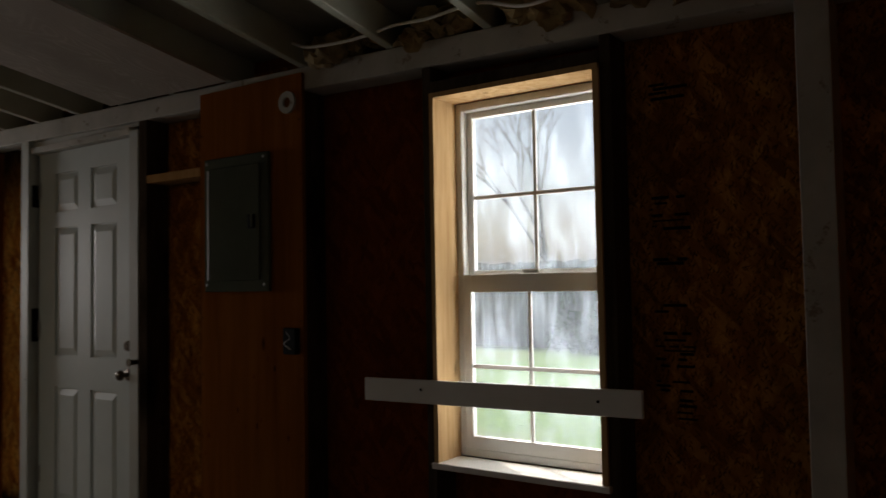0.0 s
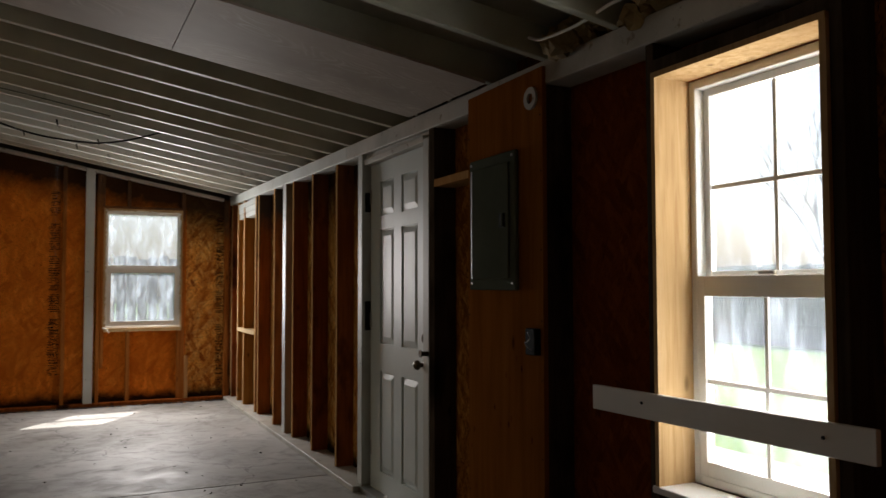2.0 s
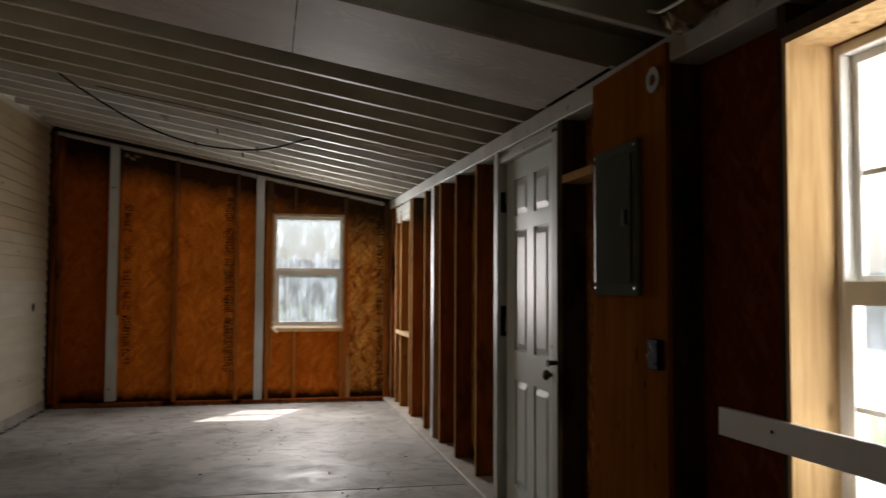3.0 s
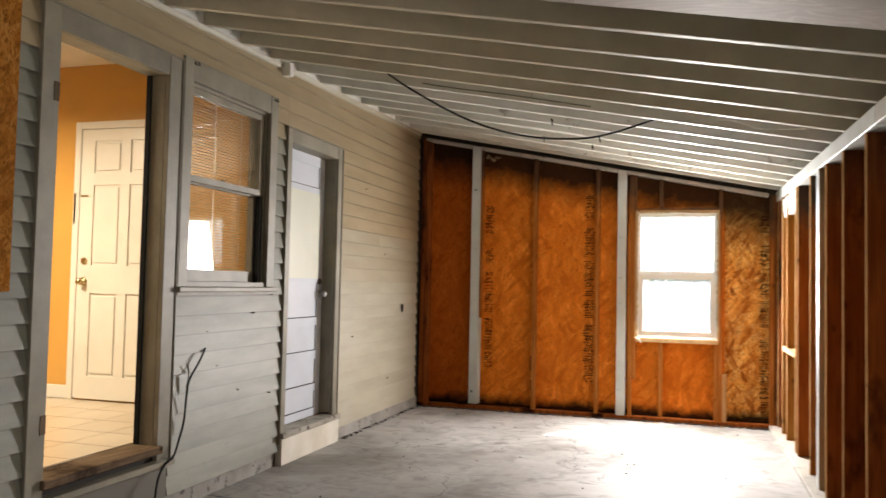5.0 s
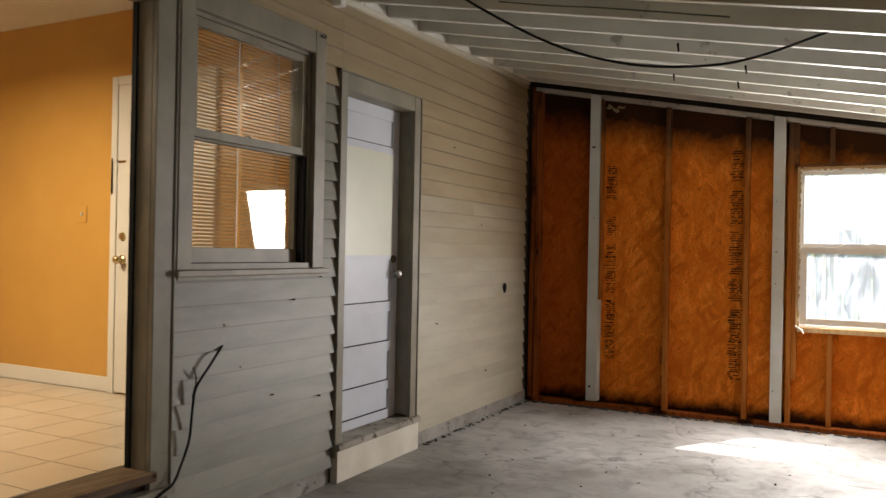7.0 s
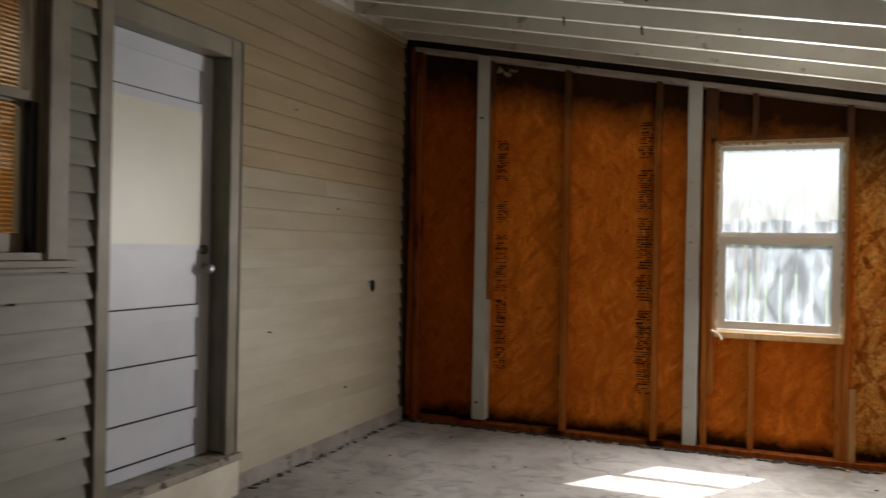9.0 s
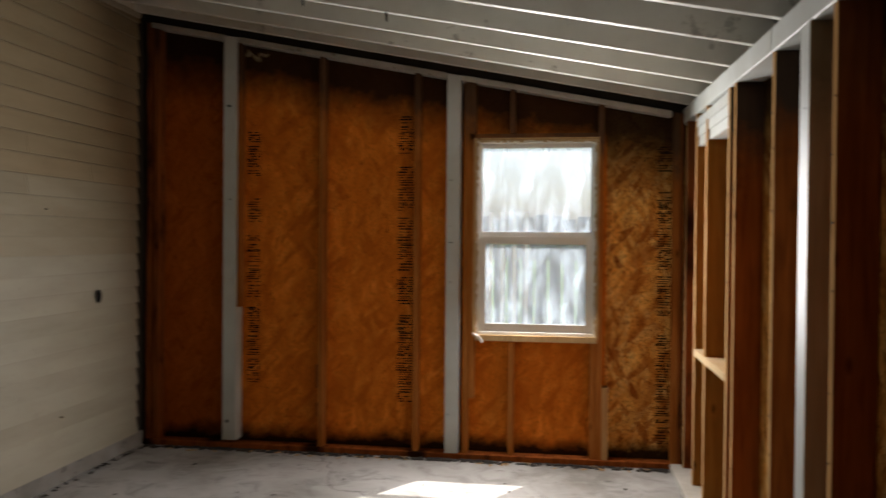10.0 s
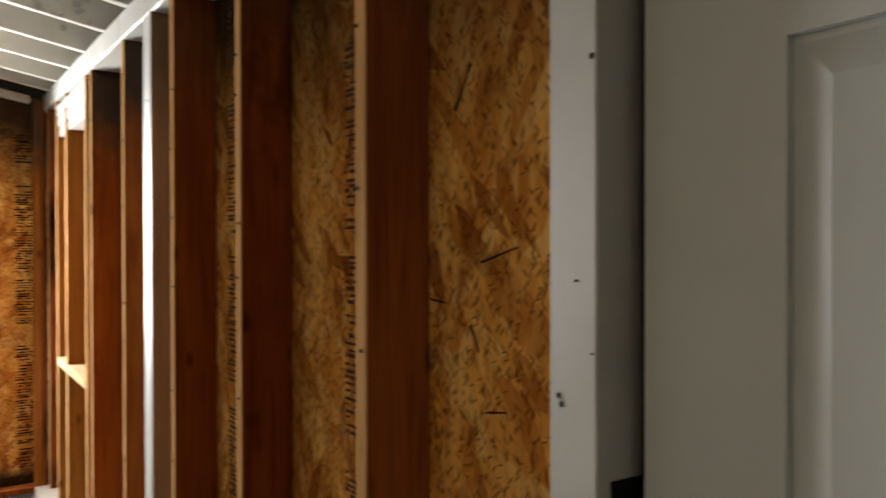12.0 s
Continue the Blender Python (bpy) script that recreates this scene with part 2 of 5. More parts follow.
M["pine"] = wood_mat("pine", (0.36, 0.22, 0.10), (0.50, 0.34, 0.17), (0.60, 0.43, 0.24), "z")
M["ply_wall"] = wood_mat("ply_wall", (0.19, 0.06, 0.010), (0.26, 0.092, 0.016), (0.31, 0.12, 0.024), "z", scale=0.45)
M["white_post"] = paint_mat("white_post", (0.53, 0.56, 0.54), (0.41, 0.42, 0.38), 0.5, (0.30, 0.23, 0.16), 1.0, peel_at=0.68)
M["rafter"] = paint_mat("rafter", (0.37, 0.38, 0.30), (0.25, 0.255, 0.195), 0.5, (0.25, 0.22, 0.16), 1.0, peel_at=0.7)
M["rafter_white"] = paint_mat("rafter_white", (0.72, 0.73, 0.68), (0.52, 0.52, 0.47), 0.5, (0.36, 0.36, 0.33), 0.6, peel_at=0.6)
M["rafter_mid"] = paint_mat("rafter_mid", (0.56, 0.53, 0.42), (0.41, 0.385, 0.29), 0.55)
M["deck"] = paint_mat("deck", (0.26, 0.235, 0.18), (0.15, 0.13, 0.095), 0.7, None, 1.2)
M["plate_grey"] = paint_mat("plate_grey", (0.50, 0.48, 0.43), (0.33, 0.31, 0.26), 0.6, (0.22, 0.18, 0.13), 1.4, peel_at=0.6)
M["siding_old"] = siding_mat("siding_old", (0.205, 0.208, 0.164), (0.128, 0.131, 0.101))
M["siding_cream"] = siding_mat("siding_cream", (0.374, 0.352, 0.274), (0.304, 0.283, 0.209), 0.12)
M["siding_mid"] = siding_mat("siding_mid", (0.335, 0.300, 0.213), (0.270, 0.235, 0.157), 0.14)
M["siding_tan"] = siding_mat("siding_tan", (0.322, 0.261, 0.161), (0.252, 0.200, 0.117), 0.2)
M["casing"] = paint_mat("casing", (0.225, 0.207, 0.152), (0.138, 0.124, 0.087), 0.5, (0.166, 0.120, 0.083), 1.6, peel_at=0.66)
M["door_old"] = paint_mat("door_old", (0.52, 0.56, 0.62), (0.44, 0.48, 0.54), 0.4)
M["door_white"] = paint_mat("door_white", (0.63, 0.70, 0.70), (0.54, 0.61, 0.61), 0.4)
M["vinyl"] = paint_mat("vinyl", (0.76, 0.76, 0.73), (0.66, 0.65, 0.60), 0.35)
M["kitchen_wall"] = paint_mat("kitchen_wall", (0.62, 0.345, 0.085), (0.57, 0.31, 0.072), 0.32)
M["kitchen_white"] = paint_mat("kitchen_white", (0.76, 0.74, 0.68), (0.70, 0.67, 0.6), 0.35)
M["panel_grey"] = paint_mat("panel_grey", (0.115, 0.128, 0.10), (0.085, 0.096, 0.074), 0.45)
M["panel_grey"].node_tree.nodes["Principled BSDF"].inputs["Specular IOR Level"].default_value = 0.0
M["black"] = plain_mat("black", (0.012, 0.012, 0.012), 0.7)
M["black"].node_tree.nodes["Principled BSDF"].inputs["Specular IOR Level"].default_value = 0.1
M["ink"] = plain_mat("ink", (0.016, 0.011, 0.008), 0.9)
M["ink_faded"] = plain_mat("ink_faded", (0.05, 0.022, 0.009), 0.9)
M["ink"].node_tree.nodes["Principled BSDF"].inputs["Specular IOR Level"].default_value = 0.0
M["riser_white"] = paint_mat("riser_white", (0.62, 0.60, 0.52), (0.50, 0.47, 0.38), 0.5, (0.30, 0.27, 0.21), 1.6, peel_at=0.68)
M["worn_step"] = paint_mat("worn_step", (0.33, 0.31, 0.26), (0.20, 0.18, 0.145), 0.7, (0.07, 0.055, 0.04), 2.0, 0.4, 0.55)
M["brass"] = plain_mat("brass", (0.55, 0.42, 0.22), 0.28, 1.0)
M["bronze"] = plain_mat("bronze", (0.10, 0.075, 0.05), 0.35, 0.9)
M["steel"] = plain_mat("steel", (0.45, 0.45, 0.45), 0.4, 1.0)
M["void"] = plain_mat("void", (0.03, 0.025, 0.02), 0.9)
M["blind"] = plain_mat("blind", (0.66, 0.56, 0.40), 0.5)
_t = M["blind"].node_tree
_tl = _t.nodes.new("ShaderNodeBsdfTranslucent")
_tl.inputs[0].default_value = (0.80, 0.62, 0.38, 1)
_mx = _t.nodes.new("ShaderNodeMixShader")
_mx.inputs[0].default_value = 0.55
_t.links.new(_t.nodes["Principled BSDF"].outputs[0], _mx.inputs[1])
_t.links.new(_tl.outputs[0], _mx.inputs[2])
_t.links.new(_mx.outputs[0], _t.nodes["Material Output"].inputs[0])
M["foam"] = paint_mat("foam", (0.50, 0.38, 0.22), (0.30, 0.20, 0.09), 0.9, None, 4.0, 0.5)
M["fence"] = wood_mat("fence", (0.16, 0.15, 0.14), (0.26, 0.25, 0.24), (0.36, 0.35, 0.33), "z")
M["foundation"] = paint_mat("foundation", (0.30, 0.29, 0.27), (0.17, 0.16, 0.14), 0.8, (0.09, 0.08, 0.07), 1.5, 0.4, 0.58)
M["outer"] = paint_mat("outer", (0.6, 0.6, 0.55), (0.5, 0.5, 0.45), 0.6)


def glass_mat(name, rough=0.0, tint=(1, 1, 1), haze=0.0):
    m = bpy.data.materials.new(name)
    m.use_nodes = True
    t = m.node_tree
    t.nodes.remove(t.nodes["Principled BSDF"])
    out = t.nodes["Material Output"]
    tr = t.nodes.new("ShaderNodeBsdfTransparent")
    tr.inputs[0].default_value = (*tint, 1)
    gl = t.nodes.new("ShaderNodeBsdfGlossy")
    gl.inputs["Roughness"].default_value = rough
    lw = t.nodes.new("ShaderNodeLayerWeight")
    pw = t.nodes.new("ShaderNodeMath")
    pw.operation = "POWER"
    pw.inputs[1].default_value = 4.0
    fr = t.nodes.new("ShaderNodeMath")
    fr.operation = "MULTIPLY_ADD"
    fr.inputs[1].default_value = 0.9
    fr.inputs[2].default_value = 0.045
    t.links.new(lw.outputs["Facing"], pw.inputs[0])
    t.links.new(pw.outputs[0], fr.inputs[0])
    mx = t.nodes.new("ShaderNodeMixShader")
    t.links.new(fr.outputs[0], mx.inputs[0])
    clear = tr.outputs[0]
    if haze:
        # streaky scattering haze: wiped dirt on the end window, painted glare on the side
        co = t.nodes.new("ShaderNodeTexCoord")
        mp = t.nodes.new("ShaderNodeMapping")
        mp.inputs["Scale"].default_value = (7, 7, 1.9)
        nz = t.nodes.new("ShaderNodeTexNoise")
        nz.inputs["Scale"].default_value = 2.4
        nz.inputs["Detail"].default_value = 8
        nz.inputs["Distortion"].default_value = 0.5
        rp = t.nodes.new("ShaderNodeMapRange")
        rp.inputs["From Min"].default_value, rp.inputs["From Max"].default_value = 0.42, 0.68
        rp.inputs["To Min"].default_value, rp.inputs["To Max"].default_value = haze * 0.3, haze
        tl = t.nodes.new("ShaderNodeBsdfTranslucent")
        tl.inputs[0].default_value = (0.78, 0.88, 1.0, 1)
        hm = t.nodes.new("ShaderNodeMixShader")
        t.links.new(co.outputs["Object"], mp.inputs[0])
        t.links.new(mp.outputs[0], nz.inputs["Vector"])
        t.links.new(nz.outputs["Fac"], rp.inputs["Value"])
        t.links.new(rp.outputs[0], hm.inputs[0])
        t.links.new(tr.outputs[0], hm.inputs[1])
        t.links.new(tl.outputs[0], hm.inputs[2])
        clear = hm.outputs[0]
    t.links.new(clear, mx.inputs[1])
    t.links.new(gl.outputs[0], mx.inputs[2])
    t.links.new(mx.outputs[0], out.inputs[0])
    return m


M["glass"] = glass_mat("glass", 0.0, (0.96, 0.98, 0.98))
M["glass_dirty"] = glass_mat("glass_dirty", 0.0, (0.95, 0.975, 1.0), 0.33)
# Side panes: haze added to bleach the bright view outside.
M["glass_glare"] = glass_mat("glass_glare", 0.0, (0.96, 0.98, 0.98), 0.11)


def concrete():
    w = Nodes("concrete", 0.6, 0.0, 0.3)
    a = w.noise(w.scaled(1, 1, 1), 0.9, 6, 0.6, 0.4)
    col = w.ramp(a, [(0.32, (0.17, 0.158, 0.138)), (0.46, (0.33, 0.322, 0.302)), (0.66, (0.48, 0.472, 0.455))])
    b = w.noise(w.scaled(1, 1, 1), 4.5, 8, 0.7, 1.0)
    col = w.mix(w.ramp(b, [(0.5, (0, 0, 0)), (0.66, (0.5, 0.5, 0.5))]), col, (0.14, 0.13, 0.115))
    sc = w.noise(w.scaled(0.8, 2.4, 1), 3.4, 9, 0.74, 0.6)
    col = w.mix(w.ramp(sc, [(0.60, (0, 0, 0)), (0.66, (0.7, 0.7, 0.7))]), col, (0.07, 0.065, 0.055))
    cr = w.n("ShaderNodeTexVoronoi", Scale=0.55)
    cr.feature = "DISTANCE_TO_EDGE"
    wv = w.t.nodes.new("ShaderNodeVectorMath")
    wv.operation = "MULTIPLY_ADD"
    nz = w.n("ShaderNodeTexNoise", Scale=2.5, Detail=6)
    w.l(w.co, nz.inputs["Vector"])
    w.l(nz.outputs["Color"], wv.inputs[0])
    wv.inputs[1].default_value = (0.5, 0.5, 0.5)
    w.l(w.co, wv.inputs[2])
    w.l(wv.outputs[0], cr.inputs["Vector"])
    col = w.mix(w.ramp(cr.outputs["Distance"], [(0.0015, (0.7, 0.7, 0.7)), (0.004, (0, 0, 0))]), col, (0.06, 0.055, 0.05))
    c = w.noise(w.scaled(1, 1, 1), 60, 4, 0.7)
    col = w.mix(w.ramp(c, [(0.6, (0, 0, 0)), (0.8, (0.4, 0.4, 0.4))]), col, (0.14, 0.135, 0.12))
    w.color(col)
    w.l(w.ramp(b, [(0.3, (0.45, 0.45, 0.45)), (0.7, (0.75, 0.75, 0.75))]), w.b.inputs["Roughness"])
    w.bump(b, 0.2, 0.003)
    return w.m


M["concrete"] = concrete()


def grass_mat():
    w = Nodes("grass", 0.9)
    a = w.noise(w.scaled(1, 1, 1), 0.6, 5)
    b = w.noise(w.scaled(1, 1, 1), 12, 5, 0.7)
    col = w.ramp(b, [(0.35, (0.09, 0.17, 0.035)), (0.7, (0.22, 0.36, 0.08))])
    w.color(w.mix(w.ramp(a, [(0.5, (0, 0, 0)), (0.7, (0.5, 0.5, 0.5))]), col, (0.24, 0.22, 0.13)))
    w.bump(b, 0.8, 0.03)
    return w.m


M["grass"] = grass_mat()
M["gravel"] = paint_mat("gravel", (0.48, 0.46, 0.42), (0.34, 0.32, 0.28), 0.9, (0.2, 0.19, 0.16), 3.0, 0.6)
M["tile"] = paint_mat("tile", (0.60, 0.52, 0.40), (0.52, 0.44, 0.33), 0.28)
M["grout"] = plain_mat("grout", (0.22, 0.17, 0.12), 0.8)
M["bark"] = wood_mat("bark", (0.15, 0.13, 0.11), (0.22, 0.20, 0.17), (0.30, 0.27, 0.23), "z", 0.9)
M["leaf"] = paint_mat("leaf", (0.10, 0.13, 0.05), (0.05, 0.075, 0.03), 0.8)
M["insulation"] = paint_mat("insulation", (0.34, 0.25, 0.11), (0.12, 0.08, 0.035), 0.95, None, 3.0, 0.8)


def ply_mat():
    """Painted plywood with the figure of its face veneer showing through."""
    w = Nodes("soffit_ply", 0.64, 0.0, 0.28)
    n0 = w.noise(w.scaled(0.9, 2.6, 1), 1.3, 2, 0.5, 0.8)
    m = w.n("ShaderNodeMath")
    m.operation = "MULTIPLY"
    m.inputs[1].default_value = 26.0
    w.l(n0, m.inputs[0])
    pp = w.n("ShaderNodeMath")
    pp.operation = "PINGPONG"
    pp.inputs[1].default_value = 0.5
    w.l(m.outputs[0], pp.inputs[0])
    rings = w.ramp(pp.outputs[0], [(0.0, (1, 1, 1)), (0.22, (0.15, 0.15, 0.15)), (0.5, (0, 0, 0))])
    patch = w.ramp(w.noise(w.scaled(1, 1.6, 1), 1.9, 2), [(0.42, (0.06, 0.06, 0.06)), (0.62, (1, 1, 1))])
    rings = w.mix(1.0, rings, patch, "MULTIPLY")
    big = w.noise(w.scaled(1, 1, 1), 1.6, 4)
    col = w.ramp(big, [(0.35, (0.33, 0.285, 0.24)), (0.7, (0.43, 0.375, 0.32))])
    col = w.mix(rings, col, (0.50, 0.45, 0.40))
    w.color(col)
    w.bump(rings, 0.3, 0.002)
    return w.m


M["soffit"] = ply_mat()

# ---- building tools ----
ORG = {}


def box(bm, x0, x1, y0, y1, z0, z1):
    vs = [bm.verts.new((x, y, z)) for x in (x0, x1) for y in (y0, y1) for z in (z0, z1)]
    for f in ((0, 1, 3, 2), (4, 6, 7, 5), (0, 4, 5, 1), (2, 3, 7, 6), (0, 2, 6, 4), (1, 5, 7, 3)):
        bm.faces.new([vs[i] for i in f])
    return vs


def hexa(bm, pts):
    vs = [bm.verts.new(p) for p in pts]
    for f in ((0, 1, 3, 2), (4, 6, 7, 5), (0, 4, 5, 1), (2, 3, 7, 6), (0, 2, 6, 4), (1, 5, 7, 3)):
        bm.faces.new([vs[i] for i in f])


def cyl(bm, p0, p1, r0, r1=None, seg=12):
    p0, p1 = Vector(p0), Vector(p1)
    r1 = r0 if r1 is None else r1
    d = p1 - p0
    m = Matrix.Translation((p0 + p1) / 2) @ d.to_track_quat("Z", "Y").to_matrix().to_4x4()
    bmesh.ops.create_cone(bm, cap_ends=True, segments=seg, radius1=r0, radius2=r1, depth=d.length, matrix=m)


def ball(bm, p, r, sx=1, sy=1, sz=1):
    bmesh.ops.create_uvsphere(bm, u_segments=14, v_segments=9, radius=r, matrix=Matrix.Translation(p) @ Matrix.Diagonal((sx, sy, sz, 1)))


def thing(name, at, label="", category="", group="", kind="", parent=None):
    ob = new(name)
    ob.empty_display_size = 0.1
    ORG[ob.name] = Vector(at)
    ob.location = at
    if parent:
        ob.parent = parent
        ob.location = Vector(at) - ORG[parent.name]
    return tagged(ob, label, category, group, kind)


def part(name, bm, material, parent=None, label="", bevel=0.0, smooth=False, kind="", category=""):
    bmesh.ops.recalc_face_normals(bm, faces=bm.faces)
    if bevel:
        bmesh.ops.bevel(bm, geom=list(bm.edges), offset=bevel, segments=1, affect="EDGES")
    me = bpy.data.meshes.new(name)
    if smooth:
        for f in bm.faces:
            f.smooth = True
    xs = [v.co for v in bm.verts]
    lo = Vector([min(c[i] for c in xs) for i in range(3)])
    hi = Vector([max(c[i] for c in xs) for i in range(3)])
    o = Vector(((lo.x + hi.x) / 2, (lo.y + hi.y) / 2, lo.z))
    if kind == "world":
        o, kind = Vector(), "structure"
    bmesh.ops.translate(bm, verts=bm.verts, vec=-o)
    bm.to_mesh(me)
    bm.free()
    me.materials.append(M[material] if isinstance(material, str) else material)
    ob = new(name, me)
    ORG[ob.name] = o
    ob.location = o
    if parent:
        ob.parent = parent
        ob.location = o - ORG[parent.name]
    return tagged(ob, label, category, "", kind)


def pbox(name, dims, material, parent=None, label="", bevel=0.0, **kw):
    bm = bmesh.new()
    box(bm, *dims)
    return part(name, bm, material, parent, label, bevel, **kw)


def tube(name, pts, r, material, parent=None, label="", seg=8, **kw):
    bm = bmesh.new()
    pts = [Vector(p) for p in pts]
    rings = []
    for i, p in enumerate(pts):
        d = (pts[min(i + 1, len(pts) - 1)] - pts[max(i - 1, 0)]).normalized()
        q = d.to_track_quat("Z", "Y")
        rings.append([bm.verts.new(p + q @ Vector((r * math.cos(a), r * math.sin(a), 0))) for a in [k * math.tau / seg for k in range(seg)]])
    for a, b in zip(rings, rings[1:]):
        for k in range(seg):
            bm.faces.new((a[k], a[(k + 1) % seg], b[(k + 1) % seg], b[k]))
    bm.faces.new(rings[0][::-1])
    bm.faces.new(rings[-1])
    return part(name, bm, material, parent, label, smooth=True, **kw)


def arc(points, n=24):
    """A smooth line through a few points."""
    P = [Vector(p) for p in points]
    P = [2 * P[0] - P[1]] + P + [2 * P[-1] - P[-2]]
    out = []
    for i in range(1, len(P) - 2):
        for k in range(n):
            t = k / n
            a, b, c, d = P[i - 1:i + 3]
            out.append(0.5 * ((2 * b) + (c - a) * t + (2 * a - 5 * b + 4 * c - d) * t * t + (3 * b - a - 3 * c + d) * t ** 3))
    out.append(P[-2])
    return out


# ---- the porch: sizes ----
GOUGES = (((-4.132, 1.422), (-4.222, 1.446)), ((-4.058, 1.669), (-4.106, 1.738)), ((-3.986, 1.355), (-4.032, 1.352)), ((-4.148, 1.189), (-4.193, 1.197)), ((-4.102, 1.321), (-4.124, 1.28)), ((-4.296, 1.399), (-4.304, 1.369)))
PRINTS = ((-2.965, -2.905), (-3.705, -3.652))
W = 3.70          # inner face of the outer wall's studs
BACK = -10.6      # wall behind the start


def beam_top(y):
    return 2.315 + 0.0185 * y


def roof_z(x, y):
    """Underside of the rafters."""
    return 3.015 + 0.03 * y + (beam_top(y) - 3.015 - 0.03 * y) * x / W


# ---- floor and ground ----
slab = thing("floor", (1.85, -5, 0), kind="structure", label="worn grey concrete slab with dark stains and a joint", category="floor")
for y0, y1 in ((BACK, -4.012), (-3.994, 0.1)):
    pbox("slab", (0.0, 3.84, y0, y1, -0.15, 0.0), "concrete", slab)
pbox("joint_base", (0.0, 3.84, -4.012, -3.994, -0.15, -0.03), "void", slab)

ground = pbox("ground", (-60, 70, -70, 60, -0.5, -0.16), "grass", None, "patchy green lawn running out to the fence", kind="structure", category="ground")
pbox("path", (4.1, 7.2, -14, 2.5, -0.16, -0.13), "gravel", None, "pale gravel strip beside the porch", kind="structure", category="pavement")

# ---- end wall ----
end = thing("wall_north", (1.85, 0.05, 0), "open stud wall sheathed in orange strand board, water-stained at the foot", "wall", kind="structure")
EX0, EX1, EZ0, EZ1 = 2.363, 3.158, 0.835, 2.128


def end_panel(x0, x1, mat, holes=False):
    def zt(x):
        return roof_z(x, 0) + 0.13
    bm = bmesh.new()

    def slabp(a, b, z0, z1=None):
        za, zb = (z1, z1) if z1 else (zt(a), zt(b))
        hexa(bm, [(a, 0.09, z0), (a, 0.09, za), (a, 0.105, z0), (a, 0.105, za), (b, 0.09, z0), (b, 0.09, zb), (b, 0.105, z0), (b, 0.105, zb)])
    if holes:
        slabp(x0, EX0, -0.1)
        slabp(EX0, EX1, -0.1, EZ0)
        slabp(EX0, EX1, EZ1)
        slabp(EX1, x1, -0.1)
    else:
        slabp(x0, x1, -0.1)
    part("sheathing_board", bm, mat, end)


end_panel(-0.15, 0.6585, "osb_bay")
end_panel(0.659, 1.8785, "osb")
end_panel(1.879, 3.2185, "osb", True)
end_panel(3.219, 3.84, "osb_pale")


def end_stud(x0, x1, mat, z0=0.04, z1=None, front=0.0, name="stud"):
    za, zb = (z1, z1) if z1 else (roof_z(x0, 0) - 0.035, roof_z(x1, 0) - 0.035)
    bm = bmesh.new()
    hexa(bm, [(x0, front, z0), (x0, front, za), (x0, 0.089, z0), (x0, 0.089, za), (x1, front, z0), (x1, front, zb), (x1, 0.089, z0), (x1, 0.089, zb)])
    return part(name, bm, mat, end, bevel=0.002)


end_stud(0.03, 0.07, "stud_dark")
end_stud(0.085, 0.125, "stud_dark", front=0.002)
end_stud(0.606, 0.698, "white_post", 0.06, front=-0.012, name="post")
end_stud(0.7005, 0.709, "white_post", 0.06, 0.98, front=-0.012, name="post")
end_stud(0.702, 0.722, "stud", 0.985, front=0.004)
end_stud(1.268, 1.2865, "stud_dark", 0.44, 0.60, front=0.01)
end_stud(1.274, 1.2865, "stud_dark", 0.24, 0.34, front=0.01)
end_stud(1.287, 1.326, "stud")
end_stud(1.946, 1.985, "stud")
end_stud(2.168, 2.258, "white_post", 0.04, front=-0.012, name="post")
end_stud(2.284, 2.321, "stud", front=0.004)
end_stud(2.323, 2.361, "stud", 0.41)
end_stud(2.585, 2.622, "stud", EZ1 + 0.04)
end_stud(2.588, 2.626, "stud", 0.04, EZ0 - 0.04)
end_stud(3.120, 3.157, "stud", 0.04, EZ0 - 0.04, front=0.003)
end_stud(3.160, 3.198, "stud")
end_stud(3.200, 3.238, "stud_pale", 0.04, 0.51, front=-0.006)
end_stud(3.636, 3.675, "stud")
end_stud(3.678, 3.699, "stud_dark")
pbox("window_header", (2.323, 3.159, 0.0, 0.089, EZ1, EZ1 + 0.038), "stud", end)
pbox("window_header", (2.363, 3.159, -0.004, 0.089, EZ0 - 0.038, EZ0), "pine", end)
pbox("sole_plate", (0.0, 3.698, -0.008, 0.089, 0.0, 0.04), "stud_dark", end, bevel=0.004)
for a, b in ((0.07, 0.606), (0.704, 2.162), (2.262, 3.62)):
    bm = bmesh.new()
    za, zb = roof_z(a, 0) - 0.03, roof_z(b, 0) - 0.03
    hexa(bm, [(a, -0.012, za - 0.036), (a, -0.012, za), (a, 0.089, za - 0.036), (a, 0.089, za), (b, -0.012, zb - 0.036), (b, -0.012, zb), (b, 0.089, zb - 0.036), (b, 0.089, zb)])
    part("top_plate", bm, "plate_grey", end, bevel=0.003)

# Near-black filler that paints the shade in the gap above the top plate.
bm = bmesh.new()
hexa(bm, [(0.0, 0.03, 2.96), (0.0, 0.03, 3.15), (0.0, 0.089, 2.96), (0.0, 0.089, 3.15), (3.7, 0.03, 2.27), (3.7, 0.03, 2.45), (3.7, 0.089, 2.27), (3.7, 0.089, 2.45)])
part("gap_shade", bm, "void", end)

# ---- outer wall ----
east = thing("wall_east", (3.75, -4, 0), "open stud wall sheathed in strand board under a painted plate", "wall", kind="structure")
XW0, XW1, XZ0, XZ1 = -7.955, -7.30, 0.66, 1.965
XD0, XD1 = -5.50, -4.60


def osb_piece(y0, y1, z0, z1, mat="osb_pale"):
    pbox("sheathing_board", (3.825, 3.84, y0, y1, z0, z1), mat, east)


